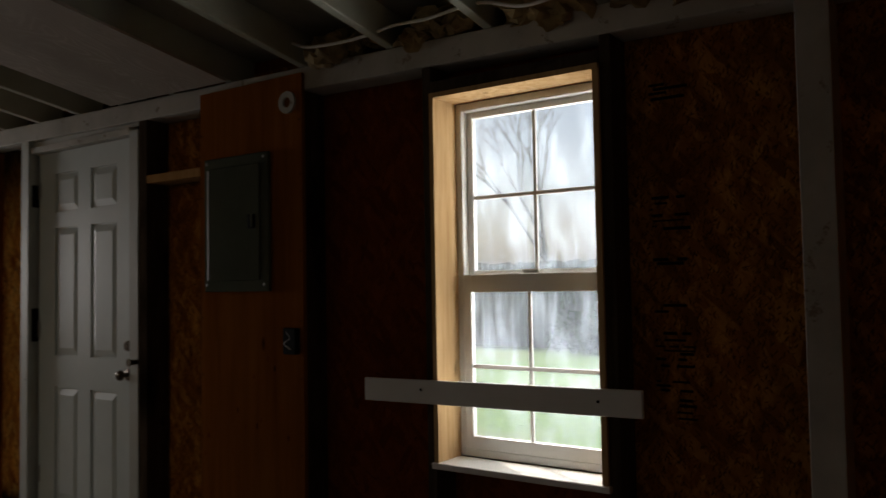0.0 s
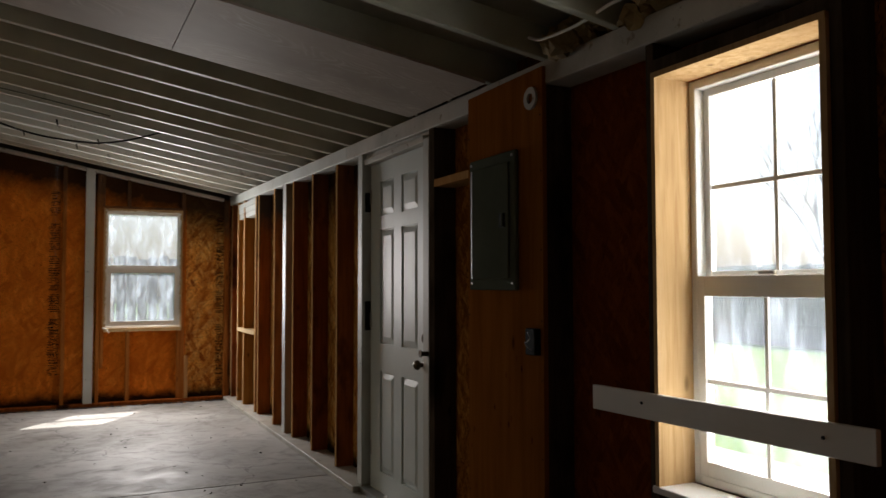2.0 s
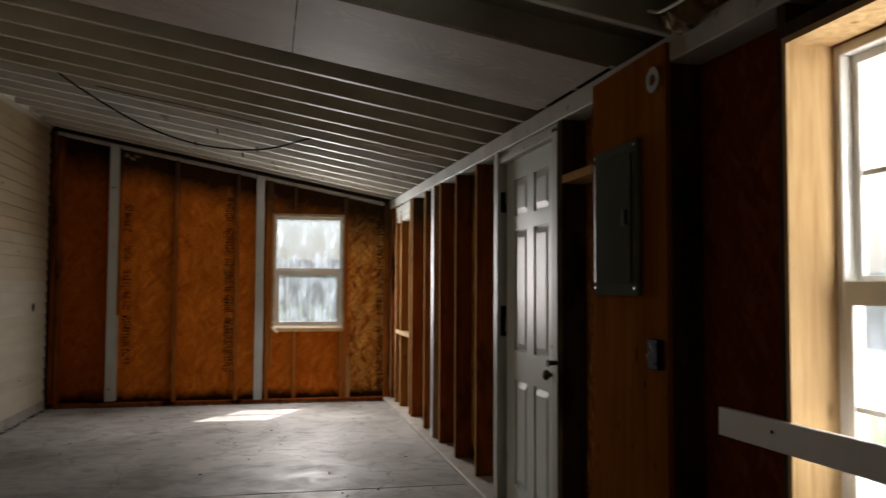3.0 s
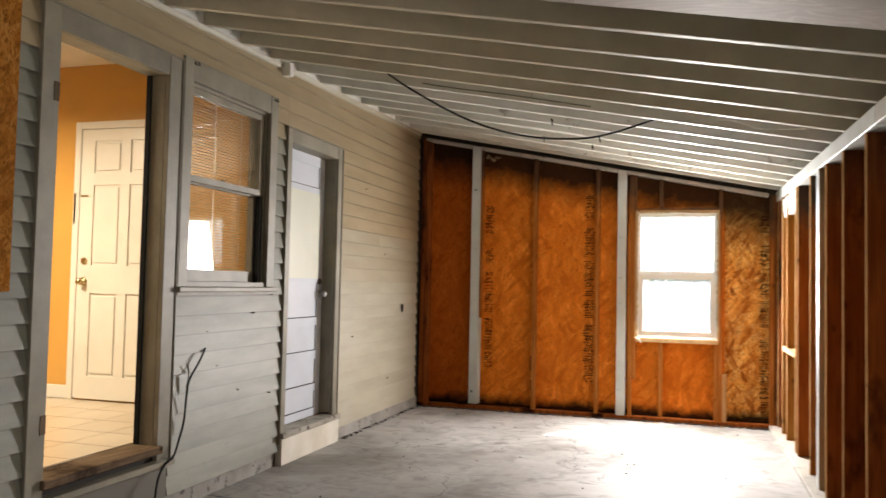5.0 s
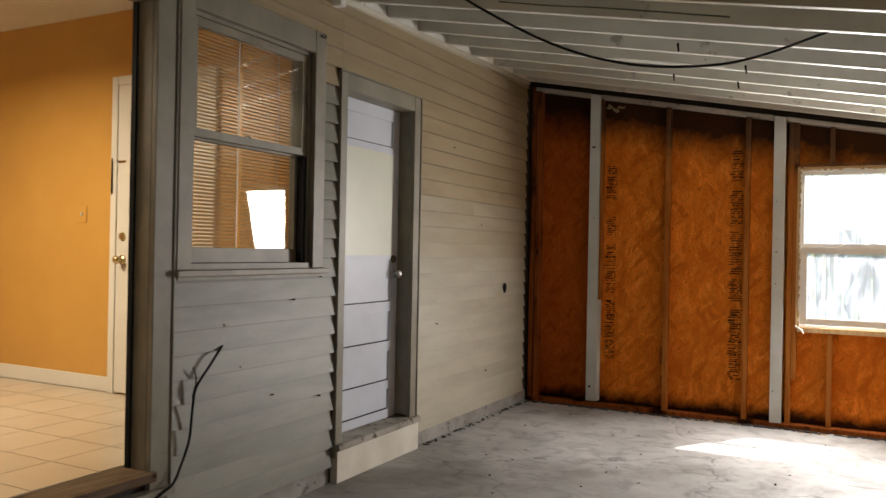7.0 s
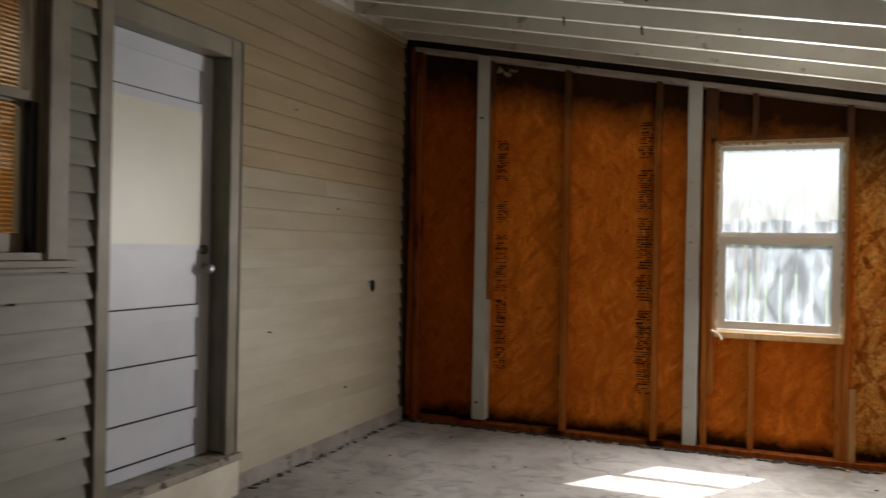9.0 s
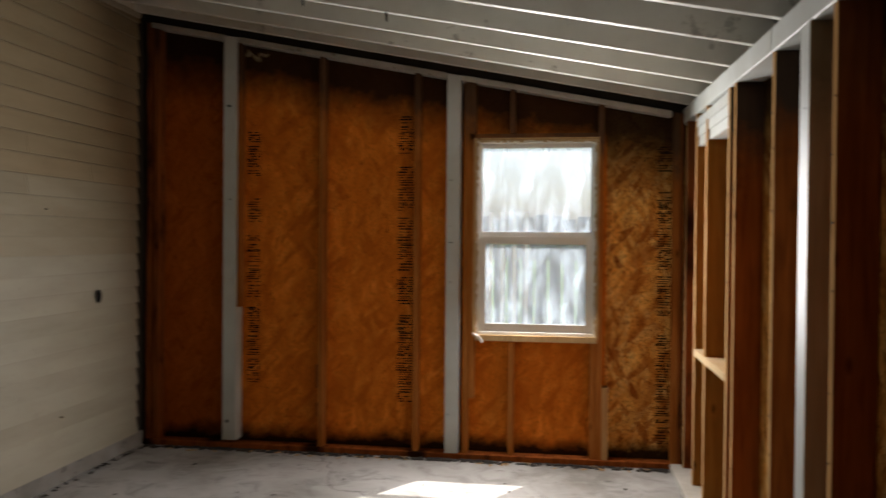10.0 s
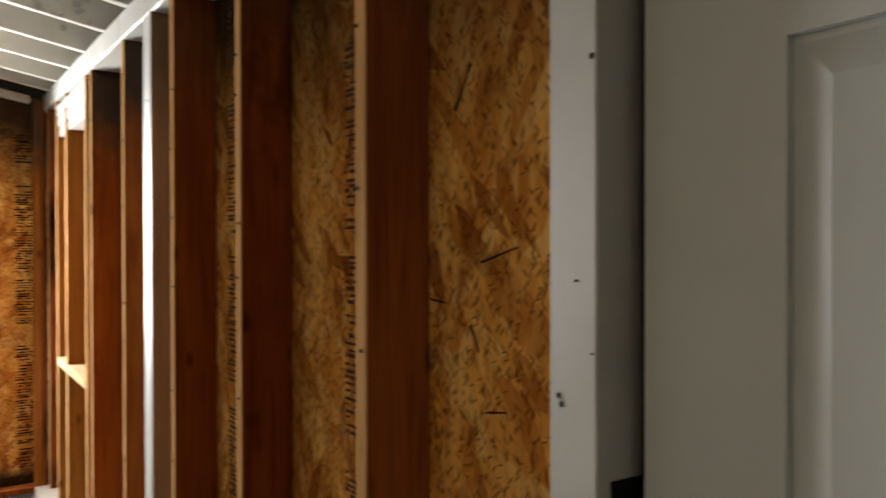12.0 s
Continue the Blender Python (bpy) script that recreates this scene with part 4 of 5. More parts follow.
def panel_door(name, label, x_face, inward, y0, y1, z0, z1, rows, cols, mat, thick=0.04, parent_kind="structure", depth=0.006, flat=False):
    """A panelled door in a wall that runs along y; rows: (z0, z1) of the panels, cols: (y0, y1)."""
    d = thing(name, (x_face, (y0 + y1) / 2, z0), label, "door", kind=parent_kind)
    s = inward
    bm = bmesh.new()
    xs = sorted((x_face + s * depth, x_face + s * thick))
    box(bm, xs[0], xs[1], y0, y1, z0, z1)
    part("slab", bm, mat, d)
    ys_ = sorted({y0, y1, *[v for c in cols for v in c]})
    zs_ = sorted({z0, z1, *[v for r in rows for v in r]})
    bm = bmesh.new()
    fx = sorted((x_face, x_face + s * (depth - 0.0003)))
    for i in range(len(ys_) - 1):
        for j in range(len(zs_) - 1):
            cy, cz = (ys_[i] + ys_[i + 1]) / 2, (zs_[j] + zs_[j + 1]) / 2
            if any(a < cy < b for a, b in cols) and any(a < cz < b for a, b in rows):
                continue
            box(bm, fx[0], fx[1], ys_[i], ys_[i + 1], zs_[j], zs_[j + 1])
    bmesh.ops.remove_doubles(bm, verts=bm.verts, dist=0.0001)
    part("stiles_and_rails", bm, mat, d)
    for a, b in cols:
        for c, e in rows:
            if flat:
                pbox("panel", sorted((x_face + s * (depth - 0.0005), x_face + s * (depth - 0.006))) + [a, b, c + 0.007, e], mat, d)
                # Black strip that paints the dark of the gap below each panel.
                pbox("groove", sorted((x_face + s * (depth - 0.0005), x_face + s * (depth - 0.011))) + [a, b, c, c + 0.0065], "black", d)
                continue
            bm = bmesh.new()
            m = 0.042
            px = x_face + s * depth
            q = x_face + s * 0.001
            out_, inn = [(px, a + 0.008, c + 0.008), (px, a + 0.008, e - 0.008), (px, b - 0.008, e - 0.008), (px, b - 0.008, c + 0.008)], [(q, a + m, c + m), (q, a + m, e - m), (q, b - m, e - m), (q, b - m, c + m)]
            vo = [bm.verts.new(p) for p in out_]
            vi = [bm.verts.new(p) for p in inn]
            for k in range(4):
                bm.faces.new((vo[k], vo[(k + 1) % 4], vi[(k + 1) % 4], vi[k]))
            bm.faces.new(vi)
            bm.faces.new(vo[::-1])
            part("panel", bm, mat, d)
    return d


def knob(parent, p, s, mat, r=0.027, name="knob", axis=0):
    bm = bmesh.new()
    d = Vector((s, 0, 0)) if axis == 0 else Vector((0, s, 0))
    p = Vector(p)
    cyl(bm, p, p + d * 0.008, 0.032, 0.030, 20)
    cyl(bm, p + d * 0.008, p + d * 0.035, 0.011, 0.012, 14)
    k = 0.75
    ball(bm, p + d * 0.05, r, k if axis == 0 else 1, 1 if axis == 0 else k, 1)
    part(name, bm, mat, parent, smooth=True)


def deadbolt(parent, p, s, mat, axis=0):
    bm = bmesh.new()
    d = Vector((s, 0, 0)) if axis == 0 else Vector((0, s, 0))
    p = Vector(p)
    cyl(bm, p, p + d * 0.014, 0.028, 0.024, 20)
    cyl(bm, p + d * 0.014, p + d * 0.02, 0.014, 0.012, 14)
    part("deadbolt", bm, mat, parent)


# outer door
DY0, DY1 = -5.450, -4.538
cols = [(-5.285, -5.05), (-4.93, -4.706)]
xd = panel_door("door_1", "white six-panel steel entry door, closed, grubby", 3.745, 1, DY0, DY1, 0.035, 2.06,
                [(0.16, 0.77), (0.94, 1.64), (1.725, 1.94)], cols, "door_white", depth=0.011)
knob(xd, (3.745, -5.39, 0.868), -1, "bronze")
deadbolt(xd, (3.745, -5.39, 1.01), -1, "bronze")
for z in (0.28, 1.08, 1.86):
    pbox("hinge", (3.738, 3.7445, -4.556, -4.539, z - 0.045, z + 0.045), "steel", xd)
fr = thing("door_frame", (3.75, -5.05, 0), "scuffed off-white door frame", "door frame", kind="structure")
pbox("jamb", (3.757, 3.80, -4.536, -4.522, 0.035, 2.08), "black", fr)
pbox("jamb", (3.70, 3.80, -5.53, -5.458, 0.035, 2.08), "white_post", fr, bevel=0.003)
for z0, z1 in ((1.01, 1.195), (1.765, 1.89)):
    pbox("hinge", (3.71, 3.756, -4.5235, -4.5215, z0, z1), "black", fr, bevel=0.0005)
pbox("head_jamb", (3.70, 3.80, -5.458, -4.523, 2.063, 2.10), "plate_grey", fr, bevel=0.003)
pbox("threshold", (3.68, 3.82, -5.53, -4.523, 0.0, 0.034), "steel", fr)
pbox("head_board", (3.72, 3.824, -5.53, -4.523, 2.101, 2.13), "white_post", fr)
bm = bmesh.new()
cyl(bm, (3.70, -5.52, 0.94), (3.66, -5.52, 0.94), 0.012)
cyl(bm, (3.66, -5.52, 0.94), (3.655, -5.52, 0.94), 0.02)
part("latch_bolt", bm, "bronze", fr)

# plywood panel with fuse box
ply = thing("plywood_panel", (3.686, -6.33, 0.02), "knotty orange-brown plywood panel nailed on the studs", "panel")
pbox("sheet", (3.675, 3.697, -6.672, -6.035, 0.02, 2.165), "ply_wall", ply, bevel=0.001)
r = random.Random(8)
for y in (-6.66, -6.047):
    for k in range(8):
        z = 0.1 + 0.27 * k + r.uniform(-0.03, 0.03)
        bm = bmesh.new()
        cyl(bm, (3.6735, y, z), (3.677, y, z), 0.0035, 0.0035, 6)
        part("nail", bm, "black", ply)
for k in range(16):
    y, z = r.uniform(-6.62, -6.03), r.uniform(0.15, 1.0)
    bm = bmesh.new()
    cyl(bm, (3.6742, y, z), (3.677, y, z), 0.006, 0.006, 8)
    for v in bm.verts:
        v.co.z = z + (v.co.z - z) * 2.2
    part("knot", bm, "stud_dark", ply)
fb = thing("breaker_box", (3.66, -6.29, 1.288), "grey metal breaker box with a closed door", "breaker box")
pbox("cover", (3.655, 3.674, -6.493, -6.086, 1.275, 1.860), "panel_grey", fb, bevel=0.004)
pbox("door", (3.645, 3.654, -6.45, -6.13, 1.322, 1.814), "panel_grey", fb, bevel=0.003)
pbox("latch", (3.640, 3.6445, -6.425, -6.385, 1.54, 1.60), "black", fb)
pbox("hinge_strip", (3.644, 3.654, -6.129, -6.12, 1.327, 1.809), "steel", fb)
for k, z in enumerate((1.30, 1.835)):
    pbox("screw", (3.651, 3.6545, -6.475, -6.465, z, z + 0.01), "steel", fb)
    pbox("screw", (3.651, 3.6545, -6.113, -6.103, z, z + 0.01), "steel", fb)
pbox("handle", (3.636, 3.6445, -6.418, -6.407, 1.545, 1.60), "panel_grey", fb)
bm = bmesh.new()
for k in range(24):
    a, b = k * math.tau / 24, (k + 1) * math.tau / 24
    pts = []
    for ang in (a, b):
        for r in (0.022, 0.046):
            for x in (3.664, 3.674):
                pts.append((x, -6.597 + r * math.cos(ang), 2.05 + r * math.sin(ang)))
    hexa(bm, pts)
bmesh.ops.remove_doubles(bm, verts=bm.verts, dist=0.0001)
part("ring", bm, "plate_grey", None, "round white ring fixed to the plywood panel", category="fitting")
ob = thing("outlet_box", (3.66, -6.615, 1.03), "black plastic outlet box with cut wires", "outlet box")
pbox("box", (3.645, 3.674, -6.655, -6.583, 1.02, 1.125), "black", ob, bevel=0.003)
tube("wire", arc([(3.644, -6.63, 1.04), (3.632, -6.605, 1.065), (3.637, -6.632, 1.085), (3.640, -6.61, 1.11)], 8), 0.002, "steel", ob)


# ---- house openings ----
def frame_set(name, y0, y1, z0, z1, cw_l, cw_r, cw_t, mat="casing", label="", depth=-0.14):
    f = thing(name, (0.0, (y0 + y1) / 2, z0), label, "door frame", kind="structure")
    pbox("casing", (0.004, 0.034, y0 - cw_l, y0, z0 - 0.12, z1 + cw_t), mat, f, bevel=0.003)
    pbox("casing", (0.004, 0.034, y1, y1 + cw_r, z0 - 0.12, z1 + cw_t), mat, f, bevel=0.003)
    pbox("casing", (0.004, 0.031, y0, y1, z1, z1 + cw_t), mat, f, bevel=0.003)
    for a, b in ((y0 - cw_l - 0.011, y0 - cw_l - 0.001), (y1 + cw_r + 0.001, y1 + cw_r + 0.011)):
        pbox("bead", (0.004, 0.042, a, b, z0 - 0.12, z1 + cw_t), mat, f, bevel=0.003)
    pbox("bead", (0.004, 0.042, y0 - cw_l - 0.011, y1 + cw_r + 0.011, z1 + cw_t + 0.001, z1 + cw_t + 0.012), mat, f, bevel=0.003)
    pbox("jamb", (depth, 0.003, y0 - 0.019, y0, z0 - 0.02, z1), mat, f)
    pbox("jamb", (depth, 0.003, y1, y1 + 0.019, z0 - 0.02, z1), mat, f)
    pbox("head_jamb", (depth, 0.003, y0 - 0.019, y1 + 0.019, z1, z1 + 0.019), mat, f)
    return f


f1 = frame_set("door_frame", KD0, KD1, KZ0, KZ1, 0.105, 0.11, 0.115, label="weathered grey kitchen door frame, door off", depth=-0.113)
pbox("threshold", (-0.14, 0.06, KD0 - 0.02, KD1 + 0.02, KZ0 - 0.045, KZ0 - 0.003), "threshold_wood", f1, "worn bare wood threshold", bevel=0.004)
pbox("riser", (0.006, 0.03, KD0 - 0.10, KD1 + 0.10, 0.0, KZ0 - 0.125), "siding_old", f1, bevel=0.002)
pbox("nosing", (0.006, 0.07, KD0 - 0.10, KD1 + 0.12, KZ0 - 0.12, KZ0 - 0.085), "casing", f1, bevel=0.004)
pbox("door_stop", (-0.113, -0.085, KD1 - 0.012, KD1 - 0.0005, KZ0, KZ1), "black", f1, "dark weatherstrip")
for z in (0.66, 2.2):
    hg = thing("hinge", (0.02, KD0 - 0.02, z - 0.045), parent=f1)
    pbox("hinge_leaf", (0.0345, 0.037, KD0 - 0.035, KD0 - 0.002, z - 0.045, z + 0.045), "bronze", hg)

f2 = frame_set("door_frame", OD0, OD1, OZ0, OZ1, 0.07, 0.08, 0.10, label="grey painted frame around the panelled door", depth=-0.13)
pbox("threshold", (-0.13, 0.07, OD0 - 0.08, OD1 + 0.10, 0.195, OZ0 - 0.035), "worn_step", f2, bevel=0.004)
st = thing("step", (0.04, -2.67, 0), "cream boxed step below the panelled door", "step", kind="structure")
pbox("riser", (0.0, 0.052, OD0 - 0.07, OD1 + 0.095, 0.0, 0.194), "riser_white", st, bevel=0.003)

od = panel_door("door_2", "pale blue-white old panelled door with a frosted upper pane, shut", -0.09, -1, OD0 + 0.003, OD1 - 0.003, OZ0 - 0.03, OZ1 - 0.003,
                [(0.30, 0.441), (0.50, 0.702), (0.772, 0.978), (1.046, 1.335), (2.112, 2.29)], [(OD0 + 0.10, OD1 - 0.09)], "door_old", depth=0.016, flat=True)
pane = pbox("pane", (-0.0895, -0.086, OD0 + 0.035, OD1 - 0.09, 1.365, 2.065), paint_mat("frosted", (0.60, 0.62, 0.52), (0.55, 0.57, 0.48), 0.38), od, "milky frosted pane")
knob(od, (-0.09, OD1 - 0.062, 1.238), 1, "steel")
deadbolt(od, (-0.09, OD1 - 0.062, 1.34), 1, "bronze")

# sash window of the house
w3 = thing("window_3", (0.0, -3.88, HZ0), "old grey wooden double-hung window with lowered blinds behind", "window", kind="structure")
pbox("casing", (0.004, 0.036, HW0 - 0.09, HW0, HZ0 - 0.03, 2.65), "casing", w3, bevel=0.003)
pbox("casing", (0.004, 0.036, HW1, HW1 + 0.10, HZ0 - 0.03, 2.65), "casing", w3, bevel=0.003)
pbox("casing", (0.004, 0.034, HW0, HW1, HZ1, 2.65), "casing", w3, bevel=0.003)
pbox("window_sill", (-0.12, 0.065, HW0 - 0.11, HW1 + 0.12, HZ0 - 0.062, HZ0 - 0.031), "casing", w3, bevel=0.004)
pbox("apron", (0.004, 0.03, HW0 - 0.08, HW1 + 0.11, HZ0 - 0.08, HZ0 - 0.063), "casing", w3)
pbox("window_sill", (-0.12, 0.02, HW0, HW1, HZ0 - 0.03, HZ0 - 0.001), "casing", w3)
for a, b in ((HW0 - 0.0, HW0 + 0.02), (HW1 - 0.02, HW1)):
    pbox("jamb", (-0.13, 0.003, a, b, HZ0, HZ1), "casing", w3)
pbox("head_jamb", (-0.13, 0.003, HW0 + 0.02, HW1 - 0.02, HZ1 - 0.02, HZ1), "casing", w3)
up = thing("upper_sash", (-0.03, -3.88, 1.92), parent=w3)
sash(up, "x", -0.045, HW0 + 0.021, HW1 - 0.021, 1.93, HZ1 - 0.021, 0.04, 0.035, "casing")
lo = thing("lower_sash", (-0.07, -3.88, HZ0), parent=w3)
sash(lo, "x", -0.085, HW0 + 0.021, HW1 - 0.021, HZ0, 1.965, 0.045, 0.035, "casing", low=0.075)
for y in (-4.33, -3.365):
    tube("hook", arc([(0.036, y, 2.63), (0.05, y, 2.615), (0.05, y + 0.03, 2.62), (0.04, y + 0.03, 2.64)], 6), 0.0035, "black", w3)
pbox("track", (-0.044, -0.004, HW1 - 0.05, HW1 - 0.021, HZ0, 1.925), "black", w3, "dark worn sash track")
pbox("lift", (-0.045, -0.03, -3.90, -3.86, 1.966, 1.982), "black", lo, bevel=0.003)
bl = thing("blind", (-0.11, -3.88, HZ0), "lowered cream venetian blind behind the sash window", "blind")
bm = bmesh.new()
z = 1.35
while z < 2.485:
    for y0, y1 in ((HW0 + 0.03, -3.88), (-3.845, HW1 - 0.03)):
        hexa(bm, [(-0.119, y0, z + 0.0125), (-0.119, y0, z + 0.0133), (-0.107, y0, z), (-0.107, y0, z + 0.0008),
                  (-0.119, y1, z + 0.0125), (-0.119, y1, z + 0.0133), (-0.107, y1, z), (-0.107, y1, z + 0.0008)])
    z += 0.0185
part("slats", bm, "blind", bl, kind="stuff")
for y in (-4.2, -3.88, -3.56):
    pbox("ladder_cord", (-0.106, -0.104, y - 0.003, y + 0.003, 1.34, 2.485), "vinyl", bl)
pbox("head_rail", (-0.13, -0.10, HW0 + 0.025, HW1 - 0.025, 2.487, 2.51), "vinyl", bl)

# ---- kitchen ----
KW = -3.35
pbox("wall_kitchen", (-4.2, -0.145, KW, KW + 0.1, 0.2, 2.975), "kitchen_wall", None, "warm ochre painted kitchen wall", kind="structure", category="wall")
pbox("wall_kitchen_far", (-4.3, -4.2, -9.0, KW + 0.1, 0.2, 2.975), "kitchen_wall", None, "warm ochre painted wall", kind="structure", category="wall")
pbox("wall_kitchen_end", (-4.2, -0.145, -9.1, -9.0, 0.2, 2.975), "kitchen_wall", None, "warm ochre painted wall", kind="structure", category="wall")
pbox("ceiling_kitchen", (-4.3, -0.145, -9.1, KW + 0.1, 2.975, 3.1), "kitchen_white", None, "plain white kitchen ceiling", kind="structure", category="ceiling")
kf = thing("floor_kitchen", (-2.2, -6, 0.3), "beige square ceramic tiles with dark grout", "floor", kind="structure")
pbox("grout_bed", (-4.2, -0.141, -9.0, KW - 0.001, 0.2, KZ0 - 0.004), "grout", kf)
bb = thing("baseboard", (-2.2, KW, KZ0), "white baseboard", "baseboard", kind="structure")
pbox("board", (-4.199, -1.667, KW - 0.015, KW - 0.001, KZ0, KZ0 + 0.10), "kitchen_white", bb, bevel=0.003)


def kitchen_door():
    d = thing("door_3", (-1.27, KW - 0.02, KZ0), "white six-panel interior door, closed, brass knob", "door", kind="structure")
    x0, x1, z0, z1 = -1.605, -0.80, KZ0 + 0.012, 2.468
    yf = KW - 0.025
    cols = [(x0 + 0.12, x0 + 0.37), (x1 - 0.36, x1 - 0.12)]
    rows = [(0.59, 1.215), (1.425, 2.04), (2.13, 2.38)]
    pbox("slab", (x0, x1, yf + 0.012, KW - 0.002, z0, z1), "kitchen_white", d)
    xs_ = sorted({x0, x1, *[v for c in cols for v in c]})
    zs_ = sorted({z0, z1, *[v for r in rows for v in r]})
    bm = bmesh.new()
    for i in range(len(xs_) - 1):
        for j in range(len(zs_) - 1):
            cx, cz = (xs_[i] + xs_[i + 1]) / 2, (zs_[j] + zs_[j + 1]) / 2
            if any(a < cx < b for a, b in cols) and any(a < cz < b for a, b in rows):
                continue
            box(bm, xs_[i], xs_[i + 1], yf, yf + 0.0115, zs_[j], zs_[j + 1])
    bmesh.ops.remove_doubles(bm, verts=bm.verts, dist=0.0001)
    part("stiles_and_rails", bm, "kitchen_white", d)
    for a, b in cols:
        for c, e in rows:
            pbox("panel", (a + 0.022, b - 0.022, yf + 0.002, yf + 0.0115, c + 0.022, e - 0.022), "kitchen_white", d, bevel=0.004)
    knob(d, (x0 + 0.06, yf, KZ0 + 0.895), -1, "brass", axis=1)
    deadbolt(d, (x0 + 0.06, yf, KZ0 + 1.05), -1, "brass", axis=1)
    t = thing("door_trim", (-1.27, KW - 0.03, KZ0), "white door casing", "door frame", kind="structure")
    pbox("casing", (x0 - 0.06, x0 - 0.004, KW - 0.032, KW - 0.001, KZ0, z1 + 0.06), "kitchen_white", t, bevel=0.003)
    pbox("casing", (x1 + 0.004, x1 + 0.06, KW - 0.032, KW - 0.001, KZ0, z1 + 0.06), "kitchen_white", t, bevel=0.003)
    pbox("casing", (x0 - 0.004, x1 + 0.004, KW - 0.032, KW - 0.001, z1 + 0.004, z1 + 0.06), "kitchen_white", t, bevel=0.003)
    ch = thing("door_chain", (x0 - 0.04, KW - 0.04, KZ0 + 1.35), "dark hanging door chain on the white casing", "door chain")
    pbox("keeper", (x0 + 0.01, x0 + 0.075, yf - 0.006, yf - 0.0005, KZ0 + 1.54, KZ0 + 1.555), "brass", ch)
    pts = [(x0 - 0.04, KW - 0.037 - 0.004 * (k % 2), KZ0 + 1.57 - 0.014 * k) for k in range(18)]
    tube("chain", pts, 0.005, "bronze", ch, seg=6)


kitchen_door()
sw = thing("light_switch", (-2.1, KW - 0.01, KZ0 + 1.15), "ochre-painted light switch plate", "light switch")
pbox("plate", (-2.01, -1.93, KW - 0.007, KW - 0.001, 1.55, 1.67), "kitchen_wall", sw, bevel=0.002)
pbox("toggle", (-1.975, -1.965, KW - 0.017, KW - 0.0075, 1.60, 1.625), "kitchen_white", sw)

# strand board covering part of the house wall
pbox("strand_board", (0.04, 0.052, -6.85, -5.63, 1.27, 2.95), "osb_sheet", None, "raw strand board sheet nailed over the siding", category="board")

# ---- outdoors ----
def fence(x0, y0, x1, y1, top, n, gap):
    f = thing("fence", ((x0 + x1) / 2, (y0 + y1) / 2, -0.16), "weathered grey board privacy fence", "fence")
    d = Vector((x1 - x0, y1 - y0, 0))
    L = d.length
    d.normalize()
    nrm = Vector((-d.y, d.x, 0))
    w = L / n
    made = None
    for i in range(n):
        p = Vector((x0, y0, 0)) + d * (i + 0.5) * w
        h = top + random.uniform(-0.03, 0.03)
        bm = bmesh.new()
        u, v = d * (w / 2 - gap), nrm * 0.01
        pts = []
        for a in (-u, u):
            for b in (-v, v):
                pts += [tuple(p + a + b + Vector((0, 0, -0.16))), tuple(p + a + b + Vector((0, 0, h)))]
        hexa(bm, pts)
        part("slat", bm, "fence", f)
    for z in (0.3, top - 0.35):
        bm = bmesh.new()
        pts = []
        for a in (Vector((x0, y0, z)), Vector((x1, y1, z))):
            for b in (nrm * 0.012, nrm * 0.05):
                pts += [tuple(a + b), tuple(a + b + Vector((0, 0, 0.09)))]
        hexa(bm, pts)
        part("rail", bm, "fence", f)


fence(-3, 3.4, 9.5, 3.4, 1.72, 84, 0.007)
fence(17.0, -22, 17.0, 9.0, 1.75, 200, 0.006)


def bare_tree(x, y, h, seed):
    r = random.Random(seed)
    t = thing("tree", (x, y, -0.16), "leafless grey tree beyond the fence", "tree")
    bm = bmesh.new()
    bt = bmesh.new()

    def limb(p, d, ln, rad, lvl):
        q = p + d * ln
        cyl(bm if lvl < 2 else bt, p, q, rad * 0.55, rad * 0.36, 7 if lvl < 2 else 4)
        if lvl >= 5:
            return
        for k in range(3 if lvl < 4 else 2):
            nd = (d + Vector((r.uniform(-1, 1), r.uniform(-1, 1), r.uniform(-0.25, 0.8))) * 0.62).normalized()
            limb(p.lerp(q, r.uniform(0.65, 1.0)), nd, ln * r.uniform(0.6, 0.8), rad * 0.55, lvl + 1)
    limb(Vector((x, y, -0.2)), Vector((r.uniform(-0.1, 0.1), r.uniform(-0.1, 0.1), 1)).normalized(), h * 0.32, h * 0.022, 0)
    part("trunk", bm, "bark", t)
    part("twigs", bt, "bark", t, kind="stuff")


for i, (x, y, h) in enumerate(((1.2, 8.5, 7), (4.6, 9.5, 8), (7.5, 8.0, 7), (20, -7.5, 9), (21, -3.0, 10), (23, 2.0, 9), (19.5, -11, 8), (26, -9, 11), (20.5, 5.5, 8))):
    bare_tree(x, y, h, i + 3)


def shrub(x, y, w, h, seed):
    r = random.Random(seed)
    t = thing("bush", (x, y, -0.16), "dull green shrub by the fence", "bush")
    bm = bmesh.new()
    for k in range(900):
        a, e = r.uniform(0, math.tau), r.uniform(0, 1)
        rr = r.uniform(0.35, 1) ** 0.5
        lump = 0.8 + 0.3 * math.sin(3 * a + seed) + r.uniform(-0.15, 0.15)
        p = Vector((x + w * rr * lump * math.cos(a) * math.sqrt(1 - e * e * 0.8), y + w * rr * lump * math.sin(a) * math.sqrt(1 - e * e * 0.8), h * e * lump - 0.1))
        q = Euler((r.uniform(0, 6), r.uniform(0, 6), r.uniform(0, 6))).to_matrix()
        s = r.uniform(0.03, 0.06)
        bm.faces.new([bm.verts.new(p + q @ Vector(c)) for c in ((-s, -s * 0.5, 0), (s, -s * 0.5, 0), (s, s * 0.5, 0), (-s, s * 0.5, 0))])
    part("foliage", bm, "leaf", t, kind="stuff")


